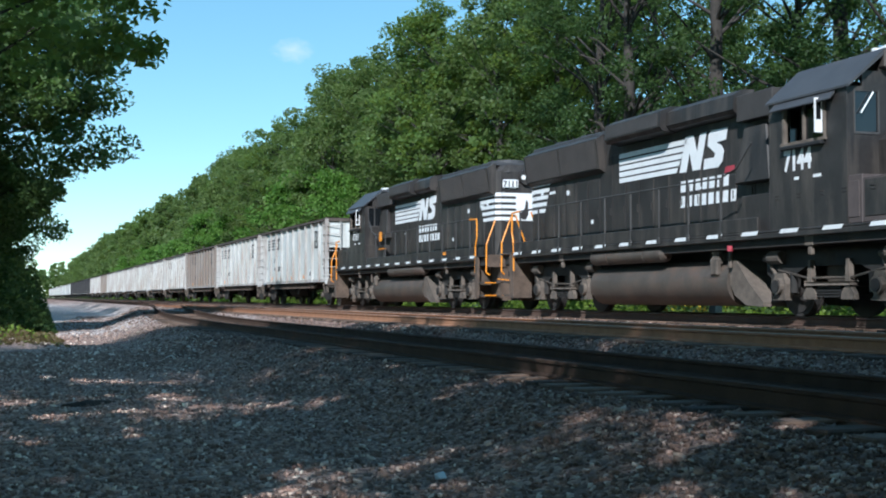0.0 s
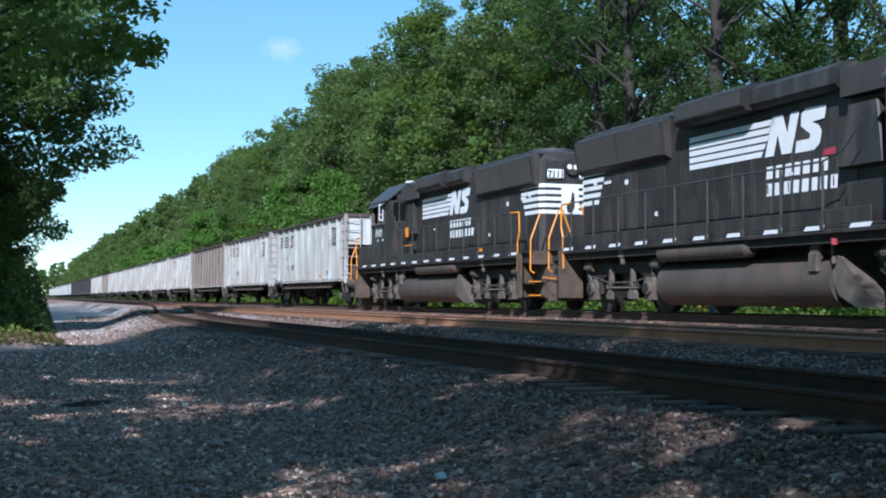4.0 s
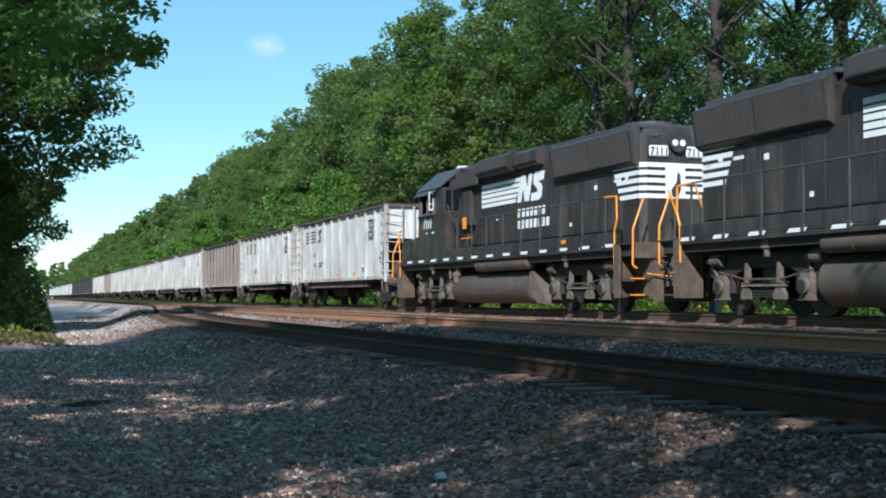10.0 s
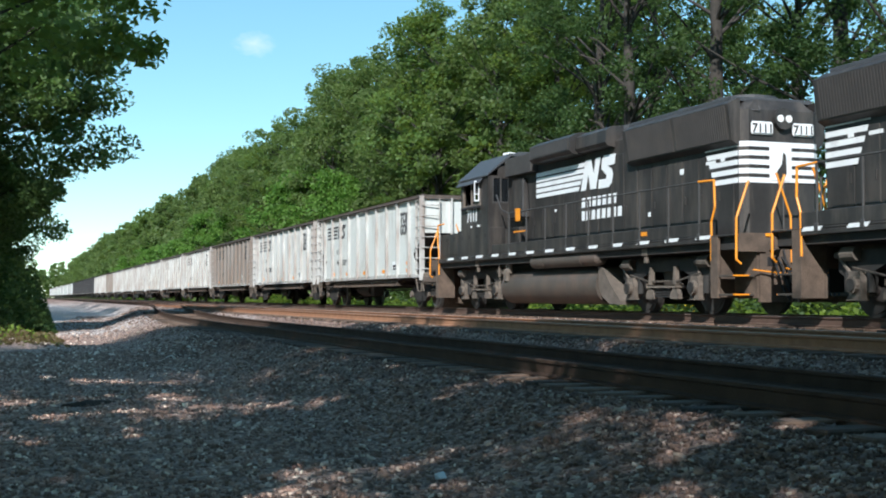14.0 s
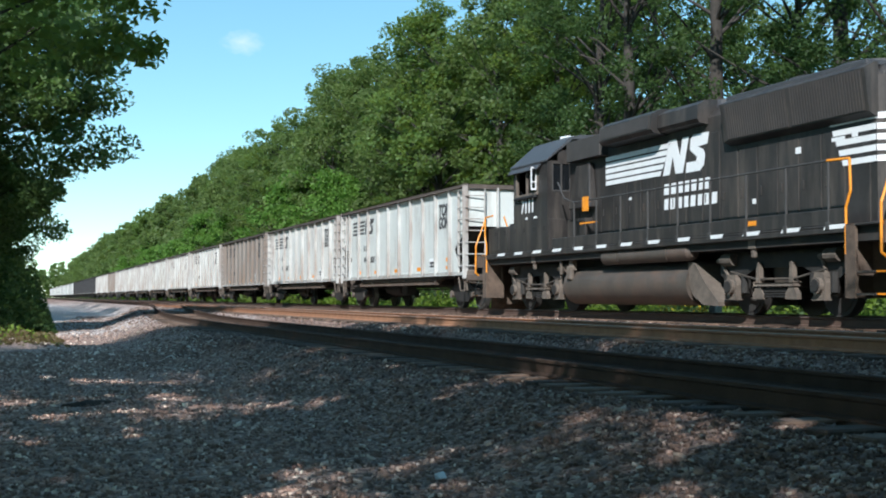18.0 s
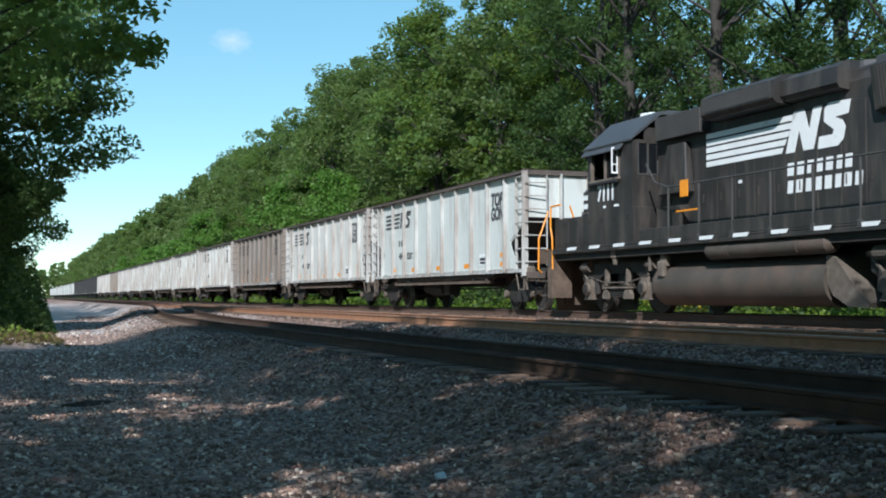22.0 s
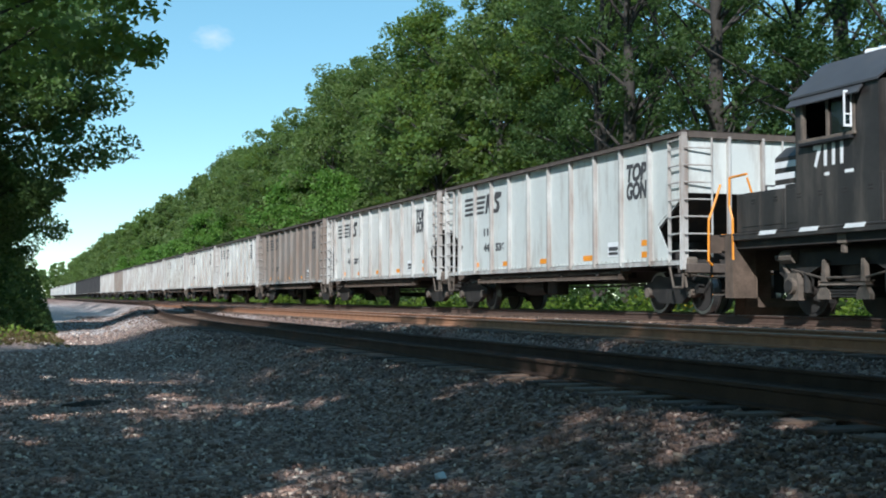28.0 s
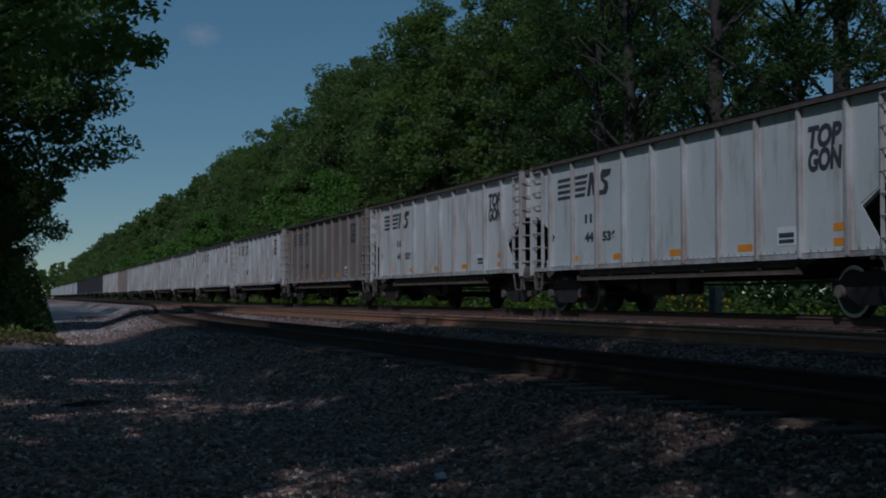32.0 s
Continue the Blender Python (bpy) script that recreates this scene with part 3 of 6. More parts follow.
# open tall trees opposite the viewer, then the closed edge of the wood
for k, x, y, s in ((5, 26.5, 29, 1.0), (6, 28.0, 35.5, 1.0), (5, 27.0, 42, 1.05), (6, 26.8, 49, 0.98), (5, 28.2, 55, 0.98), (2, 29.5, 62, 1.1),
                   (6, 33.0, 45, 0.95), (5, 34, 33, 0.9), (6, 33.5, 58, 0.95), (6, 30.5, 26, 0.95), (1, 38, 58, 1.15), (3, 38, 28, 1.25), (0, 36, 66, 1.1), (1, 42, 36, 1.1)):
    plant(k, x, y, s)
rt.seed(11)
y = 67.0
while y < 640:
    far = y > 170
    k = rt.choice([7, 8, 7]) if far else rt.choice([1, 3, 0, 1, 2])
    high = (18.5, 17.0, 19.0, 15.0, 9.0, 22.0, 23.0, 18.0, 17.5)[k]
    goal = rt.uniform(17.4, 19.8) if y < 105 else rt.uniform(16.6, 19.4)
    plant(k, main_x(y) + 12.0 + rt.uniform(-1.2, 1.5), y, goal / high)
    if y < 260:
        plant(rt.choice([7, 8]), main_x(y) + 17.5 + rt.uniform(-1.5, 2.0), y + 2.5, rt.uniform(0.92, 1.08))
    y += rt.uniform(4.8, 6.4) * (1 if y < 170 else 1.7)
for x, y, s in ((22.5, 96, 1.25), (23.0, 132, 1.1), (22.8, 146, 1.25), (22.5, 165, 1.0), (22.5, 190, 1.0), (23.0, 84, 1.1), (23.5, 215, 1.1), (24, 250, 1.0)):
    plant(4, x, y, s)

# trees on the viewer's side of the line; their shade lies over the gravel
SHADE = "trees on the near side of the line"
side_tree = tree(21, 10.0, 4.7, 3.5, 60000, 0.18, LEAF["deep"], "leafy green tree leaning over the gravel path", group=SHADE, n_clump=210, clump=0.85, lean=(0.8, 0))
put(side_tree, -2.2, 48.0, 20, 1.46)
for x, y, s, turn in ((-1.9, 51, 0.86, 140), (-1.4, 57, 0.72, 30), (-4.4, 45.5, 0.88, 250), (-7.5, 66, 1.2, 250)):
    put(copy_thing(side_tree, Matrix.Identity(4)), x, y, turn, s)
for k, x, y, s in ((8, -4.6, 80, 0.80), (7, -3.6, 97, 0.80), (8, -3.0, 121, 0.82), (7, -2.2, 152, 0.8), (7, -4.0, 70, 0.78), (8, -3.8, 88, 0.8), (7, -3.0, 109, 0.8), (8, -2.6, 136, 0.8), (8, -1.6, 200, 0.7), (7, 0, 250, 0.75), (8, 2, 310, 0.75), (7, 5, 400, 0.8)):
    plant(k, x, y, s, label="leafy tree along the gravel path in the distance", group=SHADE)
rt.seed(3)
for k, x, y, s in ((9, 2.2, 1.5, 0.88), (9, -3.4, 9.4, 0.92), (9, 2.4, -3.2, 0.84), (9, -4.4, 14.2, 0.95), (5, -2.6, 4.8, 0.78), (6, -1.7, -2.2, 0.66), (5, 3.6, -6.5, 0.62),
                   (9, -5.2, 20.2, 0.86), (9, -8.2, 11.0, 1.0), (9, -7.6, 16.0, 1.0), (9, -1.4, 4.6, 1.03), (9, -1.05, 17.5, 0.71), (6, -4.6, 0.0, 0.74), (5, -4.0, -7.0, 0.76), (5, -1.2, -13.0, 0.76), (6, 4.0, -12.5, 0.70),
                   (7, -7.0, -11.0, 0.8), (8, -8, -18, 1.0), (7, -11, -6, 0.9), (8, 2.0, -21, 1.0), (7, 8, -20, 1.0)):
    plant(k, x, y, s, label="tall leafy tree shading the gravel beside the line", group=SHADE)


# undergrowth: past counting, one object a patch
def scrub(name, seed, n, x0, x1, y0, y1, hmax, size, material, label, category, density=None):
    rng = np.random.default_rng(seed)
    y = y0 + (y1 - y0) * rng.uniform(0, 1, n * 3) ** 1.3
    x = rng.uniform(x0, x1, n * 3)
    lump = np.array([noise.noise(Vector((a * 0.35, b * 0.35, seed))) + 0.5 * noise.noise(Vector((a * 1.1, b * 1.1, seed + 3))) for a, b in zip(x, y)])
    keep = (rng.uniform(-0.55, 0.55, n * 3) < lump) & (rng.uniform(0, 1, n * 3) < np.clip((y - y0 + 5 * lump) / 7, 0, 1))
    x, y, lump = x[keep][:n], y[keep][:n], lump[keep][:n]
    h = hmax * (0.45 + np.clip(lump, -0.3, 0.6)) * rng.uniform(0.02, 1, len(x)) ** 0.7
    xw = x + line_off(y)
    h = h * np.clip((x1 - x) / 1.2 + 0.05, 0.05, 1) * np.clip((x - x0) / 0.8 + 0.1, 0.1, 1) * np.clip((y - y0) / 4.0 + 0.1, 0.1, 1)
    z = ground_z(xw, y) + np.maximum(h, 0.03)
    v, f = leaves(rng, np.c_[xw, y, z], size, up=0.7)
    return tagged(raw_mesh(name, v, f, [material]), label, category, kind="stuff")


scrub("weeds", 31, 26000, 18.3, 23.5, 14, 115, 1.5, 0.17, LEAF["grass"], "bright green weeds along the far side of the track", "weeds")
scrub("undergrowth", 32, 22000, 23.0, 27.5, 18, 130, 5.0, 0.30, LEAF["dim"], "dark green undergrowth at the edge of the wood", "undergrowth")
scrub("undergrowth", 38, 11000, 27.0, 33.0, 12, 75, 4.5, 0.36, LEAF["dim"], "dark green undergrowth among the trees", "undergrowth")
scrub("undergrowth", 33, 14000, 22.0, 27.0, 110, 640, 6.0, 0.7, LEAF["dull"], "green undergrowth along the distant wood", "undergrowth")
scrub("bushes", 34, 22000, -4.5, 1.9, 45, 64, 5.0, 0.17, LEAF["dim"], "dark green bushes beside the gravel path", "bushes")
scrub("bushes", 35, 12000, -4.5, 0.2, 48, 220, 4.0, 0.3, LEAF["deep"], "dark green bushes along the path in the distance", "bushes")
scrub("dry_grass", 36, 4500, -2.5, 1.7, 33, 62, 0.35, 0.16, LEAF["dry"], "dry brown grass at the edge of the gravel", "grass")
scrub("verge_grass", 37, 700, -3.0, 1.5, 35, 56, 0.6, 0.13, LEAF["grass"], "patchy green grass at the edge of the gravel", "grass")


rngw = np.random.default_rng(77)
nw = 5200
fx = rngw.uniform(-40, 60, nw)
v, f = leaves(rngw, np.c_[fx, rngw.uniform(640, 690, nw), rngw.uniform(0, 1, nw) ** 0.8 * (15 + 3 * np.sin(fx * 0.5) + 2 * np.sin(fx * 1.3))], 2.6)
tagged(raw_mesh("far_wood", v, f, [LEAF["dull"]]), "hazy green wood closing the view down the line", "wood", kind="stuff")


# ---------------------------------------------------------------- small things on the gravel, cloud
def lump(name, x, y, sx, sy, sz, m, label, category, seed=0):
    bm = bmesh.new()
    bmesh.ops.create_icosphere(bm, subdivisions=2, radius=1.0)
    for v in bm.verts:
        k = 1 + 0.35 * noise.noise(v.co * 1.6 + Vector((seed, 0, 0)))
        v.co = Vector((v.co.x * sx * k, v.co.y * sy * k, v.co.z * sz * k))
    ob = link(name, bm, m)
    ob.matrix_world = pose(x, y, float(ground_z(x, y)) + sz * 0.5, 0, 0, seed * 40)
    return tagged(ob, label, category)
lump("rotten_wood", 1.0, 15.3, 0.42, 0.14, 0.05, M["tie"], "dark rotten piece of wood on the gravel", "wood", 1)
lump("stone", 3.0, 8.3, 0.05, 0.045, 0.04, M["white"], "single pale white stone on the grey gravel", "stone", 2)


def concrete_post(x, y, w, h):
    """A weathered square marker post with a chamfered top."""
    bm = bmesh.new()
    bx(bm, -w / 2, w / 2, -w / 2, w / 2, -0.3, h, 0.03)
    ob = link("concrete_post", bm, M["concrete"])
    ob.matrix_world = pose(x, y, float(ground_z(x, y)), 0, 2, 12)
    return tagged(ob, "short grey weathered concrete post among the weeds", "post")


M["concrete"] = mat("weathered_concrete", (0.25, 0.22, 0.185), 0.9, var=0.3, scale=4, dirt=0.4, dirt_col=(0.16, 0.14, 0.11), bump=0.3)
concrete_post(18.6, 29.1, 0.28, 1.45)


def flowers():
    """Small yellow and orange blooms over the weeds."""
    rng = np.random.default_rng(91)
    n = 260
    y = rng.uniform(29.8, 33.2, n)
    x = 19.2 + rng.normal(0, 0.5, n)
    v, f = leaves(rng, np.c_[x, y, ground_z(x, y) + rng.uniform(0.55, 1.25, n)], 0.09, up=0.2, slim=0.9)
    return tagged(raw_mesh("wildflowers", v, f, [LEAF["bloom"]]), "yellow-orange wildflowers among green weeds", "flowers", kind="stuff")


LEAF["bloom"] = leaf_mat("yellow_petals", (0.55, 0.30, 0.02), (0.75, 0.60, 0.05), (0.6, 0.4, 0.05))
flowers()


def make_cloud():
    """One small soft cloud that drifts across."""
    m = bpy.data.materials.new("cloud_vapour")
    m.use_nodes = True
    N, L = m.node_tree.nodes, m.node_tree.links
    N.clear()
    out = N.new("ShaderNodeOutputMaterial")
    tc = N.new("ShaderNodeTexCoord")
    ln = N.new("ShaderNodeVectorMath")
    ln.operation = "LENGTH"
    L.new(tc.outputs["Object"], ln.inputs[0])
    nz = N.new("ShaderNodeTexNoise")
    nz.inputs["Scale"].default_value, nz.inputs["Detail"].default_value = 2.4, 6
    L.new(tc.outputs["Object"], nz.inputs["Vector"])
    ad = N.new("ShaderNodeMath")
    ad.operation = "MULTIPLY_ADD"
    L.new(nz.outputs[0], ad.inputs[0])
    ad.inputs[1].default_value = 0.9
    L.new(ln.outputs["Value"], ad.inputs[2])
    mr = N.new("ShaderNodeMapRange")
    mr.inputs[1].default_value, mr.inputs[2].default_value = 1.35, 0.45
    mr.inputs[3].default_value, mr.inputs[4].default_value = 0.0, 0.5
    L.new(ad.outputs[0], mr.inputs[0])
    tr = N.new("ShaderNodeBsdfTransparent")
    # emission stands in for daylight on the cloud
    df = N.new("ShaderNodeEmission")
    df.inputs[0].default_value, df.inputs[1].default_value = (0.85, 0.95, 1.0, 1), 0.85
    ms = N.new("ShaderNodeMixShader")
    L.new(mr.outputs[0], ms.inputs[0])
    L.new(tr.outputs[0], ms.inputs[1])
    L.new(df.outputs[0], ms.inputs[2])
    L.new(ms.outputs[0], out.inputs[0])
    bm = bmesh.new()
    bmesh.ops.create_grid(bm, x_segments=12, y_segments=12, size=1.0)
    for v in bm.verts:
        v.co.z = 0.12 * noise.noise(v.co * 2.0)
    ob = link("cloud", bm, m, smooth=True)
    return tagged(ob, "small faint white cloud in the blue sky", "cloud")


cloud = make_cloud()
cloud.scale = (45, 26, 30)


# ---------------------------------------------------------------- the train's travel
TRAVEL = [33.32, 32.541, 31.772, 30.992, 30.159, 29.262, 28.312, 27.346, 26.407, 25.479, 24.546, 23.553, 22.531, 21.499, 20.461, 19.418,
          18.378, 17.352, 16.352, 15.341, 14.252, 13.061, 11.824, 10.592, 9.316, 7.993, 6.618, 5.165, 3.626, 2.011, 0.355, -1.317, -3.039]


def travel(t):
    """Place of the train along the line at t seconds."""
    i = min(31, max(0, int(t)))
    p = [TRAVEL[min(32, max(0, j))] for j in (i - 1, i, i + 1, i + 2)]
    if i == 0:
        p[0] = 2 * p[1] - p[2]
    if i == 31:
        p[3] = 2 * p[2] - p[1]
    f = t - i
    return p[1] + 0.5 * f * (p[2] - p[0] + f * (2 * p[0] - 5 * p[1] + 4 * p[2] - p[3] + f * (3 * (p[1] - p[2]) + p[3] - p[0])))


MOVERS, ROLLERS = [], []         # (thing, place in the train); (wheelset, place on its vehicle, radius)


def letters(name, text, h, m, parent, x, y, z, face, width=None, shear=0.0, label="", bold=0.016):
    """Raised lettering on a side wall (face -1 or +1: towards -x or +x), its left end at y, its foot at z."""
    cu = bpy.data.curves.new(name, "FONT")
    cu.body, cu.size, cu.extrude, cu.shear, cu.offset = text, h * 1.42, 0.003, shear, bold
    ob = bpy.data.objects.new(name, cu)
    me = bpy.data.meshes.new_from_object(ob)
    bpy.data.objects.remove(ob)
    co = np.empty(len(me.vertices) * 3)
    me.vertices.foreach_get("co", co)
    co = co.reshape(-1, 3)
    co[:, 0] -= co[:, 0].min()
    if width:
        co[:, 0] *= width / co[:, 0].max()
    co[:, 1] *= h / co[:, 1].max()
    new_co = np.stack([x + face * (0.004 + co[:, 2] - 0.003), y + face * co[:, 0], z + co[:, 1]], 1)
    me.vertices.foreach_set("co", new_co.ravel())
    me.update()
    me.materials.append(m)
    o = new(name, me)
    o.parent = parent
    if label:
        tagged(o, label=label)
    return o


def plate(bm, x, face, pts, t=0.006):
    """A thin flat shape on a side wall, its corners (y, z) seen from outside with y counted from its left."""
    slab(bm, pts, x, x + face * t)
    return bm


# ---------------------------------------------------------------- locomotives
def tp(name, bm, material, parent, label=""):
    """A truck's part: it stands on the rail heads."""
    ob = part(name, bm, material, parent, label)
    ob.location.z = MAIN_Z
    return ob


def truck_blomberg(parent, yc, c):
    """Two-axle power truck with its side frames, hangers, springs and brake cylinders."""
    for s in (-1, 1):
        bm = bmesh.new()
        prof = [(-1.95, 1.10), (-1.75, 1.16), (1.75, 1.16), (1.95, 1.10), (1.95, 0.80), (1.62, 0.62), (1.58, 0.42), (1.14, 0.42), (1.08, 0.78), (0.72, 0.92),
                (-0.72, 0.92), (-1.08, 0.78), (-1.14, 0.42), (-1.58, 0.42), (-1.62, 0.62), (-1.95, 0.80)]
        slab(bm, [(yc + a, b) for a, b in prof], s * 1.0, s * 1.14)
        tp("side_frame", bm, M["frameblack"], parent)
        for a in (-0.52, 0.52):
            bm = bmesh.new()
            slab(bm, [(yc + a - 0.03, 1.02), (yc + a + 0.03, 1.02), (yc + a + 0.07, 0.55), (yc + a + 0.17, 0.42), (yc + a + 0.17, 0.32), (yc + a - 0.17, 0.32),
                      (yc + a - 0.17, 0.42), (yc + a - 0.07, 0.55)], s * 1.15, s * 1.25)
            tp("swing_hanger", bm, M["dust"], parent)
        bm = bmesh.new()
        for k in range(4):
            w = 0.60 - 0.09 * k
            bx(bm, s * 1.12, s * 1.22, yc - w, yc + w, 0.36 + 0.05 * k, 0.40 + 0.05 * k, 0.008)
        tp("leaf_spring", bm, M["frameblack"], parent)
        bm = bmesh.new()
        bx(bm, s * 1.12, s * 1.26, yc - 0.62, yc + 0.62, 0.565, 0.63, 0.02)
        tp("spring_band", bm, M["dust"], parent)
        for a in (-1.37, 1.37):
            bm = bmesh.new()
            slab(bm, [(yc + a - 0.12, 0.80), (yc + a + 0.12, 0.80), (yc + a + 0.19, 0.62), (yc + a + 0.15, 0.40), (yc + a + 0.22, 0.30), (yc + a - 0.16, 0.30), (yc + a - 0.19, 0.60)], s * 1.10, s * 1.28)
            rod(bm, (s * 1.26, yc + a, 0.56), (s * 1.36, yc + a, 0.56), 0.15, 14)
            rod(bm, (s * 1.35, yc + a, 0.56), (s * 1.38, yc + a, 0.56), 0.07, 10)
            tp("journal_box", bm, M["dust"], parent)
            bm = bmesh.new()
            rod(bm, (s * 1.36, yc + a, 0.56), (s * 1.385, yc + a, 0.56), 0.115, 12)
            tp("axle_cap", bm, M["frameblack"], parent)
            for d in (-0.29, 0.29):
                bm = bmesh.new()
                rod(bm, (s * 1.16, yc + a + d, 0.44), (s * 1.16, yc + a + d, 0.80), 0.075, 10)
                tp("coil_spring", bm, M["frameblack"], parent)
        for a in (-1.62, 1.62):
            bm = bmesh.new()
            rod(bm, (s * 1.2, yc + a - 0.26, 1.10), (s * 1.2, yc + a + 0.10, 1.10), 0.125, 12)
            rod(bm, (s * 1.2, yc + a + 0.10, 1.10), (s * 1.2, yc + a + 0.32, 1.08), 0.055, 8)
            tp("brake_cylinder", bm, M["dust"], parent)
            bm = bmesh.new()
            pipe(bm, [(s * 1.17, yc + a + 0.30, 1.08), (s * 1.19, yc + a * 0.93, 0.70), (s * 1.15, yc + a * 0.86, 0.48)], 0.035)
            bx(bm, s * 1.08, s * 1.2, yc + a * 0.86 - 0.06, yc + a * 0.86 + 0.06, 0.36, 0.62, 0.015)
            tp("brake_lever", bm, M["dust"], parent)
        bm = bmesh.new()
        pipe(bm, [(s * 1.2, yc - 1.5, 0.86), (s * 1.22, yc - 0.6, 0.70), (s * 1.22, yc + 0.6, 0.70), (s * 1.2, yc + 1.5, 0.86)], 0.022)
        tp("brake_pipe", bm, M["under"], parent)
    bm = bmesh.new()
    bx(bm, -1.0, 1.0, yc - 0.35, yc + 0.35, 0.55, 1.15, 0.03)
    tp("bolster", bm, M["shadow"], parent)
    for a in (-0.8, 0.8):
        bm = bmesh.new()
        bx(bm, -0.55, 0.55, yc + a - 0.35, yc + a + 0.35, 0.35, 1.0, 0.06)
        tp("traction_motor", bm, M["shadow"], parent)
    for a in (-1.37, 1.37):
        wheelset(parent, yc + a, 0.508)


def wheelset(parent, y, r):
    """Two wheels on an axle."""
    key = round(r, 3)
    if key not in WHEELS:
        bm = bmesh.new()
        rod(bm, (-1.05, 0, 0), (1.05, 0, 0), 0.085, 12)
        for s in (-1, 1):
            rod(bm, (s * 0.69, 0, 0), (s * 0.83, 0, 0), r, 32, mi=2)
            rod(bm, (s * 0.66, 0, 0), (s * 0.69, 0, 0), r + 0.026, 32)
            rod(bm, (s * 0.825, 0, 0), (s * 0.845, 0, 0), r * 0.86, 28, mi=1)
            rod(bm, (s * 0.84, 0, 0), (s * 0.90, 0, 0), 0.15, 14)
            for k in range(6):
                a = k * math.pi / 3
                rod(bm, (s * 0.84, 0.1 * math.cos(a), 0.1 * math.sin(a)), (s * 0.905, 0.1 * math.cos(a), 0.1 * math.sin(a)), 0.02, 6)
        WHEELS[key] = link("wheelset", bm, [M["wheel"], M["shadow"], M["steel"] if r < 0.5 else M["shadow"]], parent)
        ob = WHEELS[key]
    else:
        ob = new("wheelset", WHEELS[key].data)
        ob.parent = parent
    ob.matrix_local = pose(0, y, r + MAIN_Z)
    ROLLERS.append((ob, y, r))
    return ob


WHEELS = {}
M["wheel"] = mat("wheel_steel", (0.07, 0.06, 0.055), 0.5, metal=0.5, var=0.3, scale=4, dirt=0.4, dirt_col=(0.10, 0.075, 0.06))
M["dust"] = mat("dusty_cast_steel", (0.145, 0.117, 0.094), 0.9, var=0.4, scale=5, dirt=0.62, dirt_col=(0.05, 0.042, 0.036), bump=0.35)
M["boxbrown"] = mat("faded_box_paint", (0.085, 0.066, 0.062), 0.6, var=0.25, scale=2, dirt=0.3, dirt_col=(0.08, 0.06, 0.05))
M["frameblack"] = mat("oily_black_casting", (0.022, 0.02, 0.018), 0.75, var=0.35, scale=4, dirt=0.3, dirt_col=(0.07, 0.056, 0.045), bump=0.2)
M["grime"] = mat("brown_grimy_steel", (0.118, 0.083, 0.061), 0.9, var=0.45, scale=4, dirt=0.6, dirt_col=(0.048, 0.038, 0.031), bump=0.35)
M["rubber"] = mat("black_rubber", (0.015, 0.015, 0.016), 0.7)
M["lamp"] = mat("headlight_glass", (0.8, 0.8, 0.76), 0.15)
M["roofgrey"] = mat("cab_roof_paint", (0.058, 0.058, 0.062), 0.5, var=0.2, scale=2, dirt=0.25, dirt_col=(0.10, 0.09, 0.08))


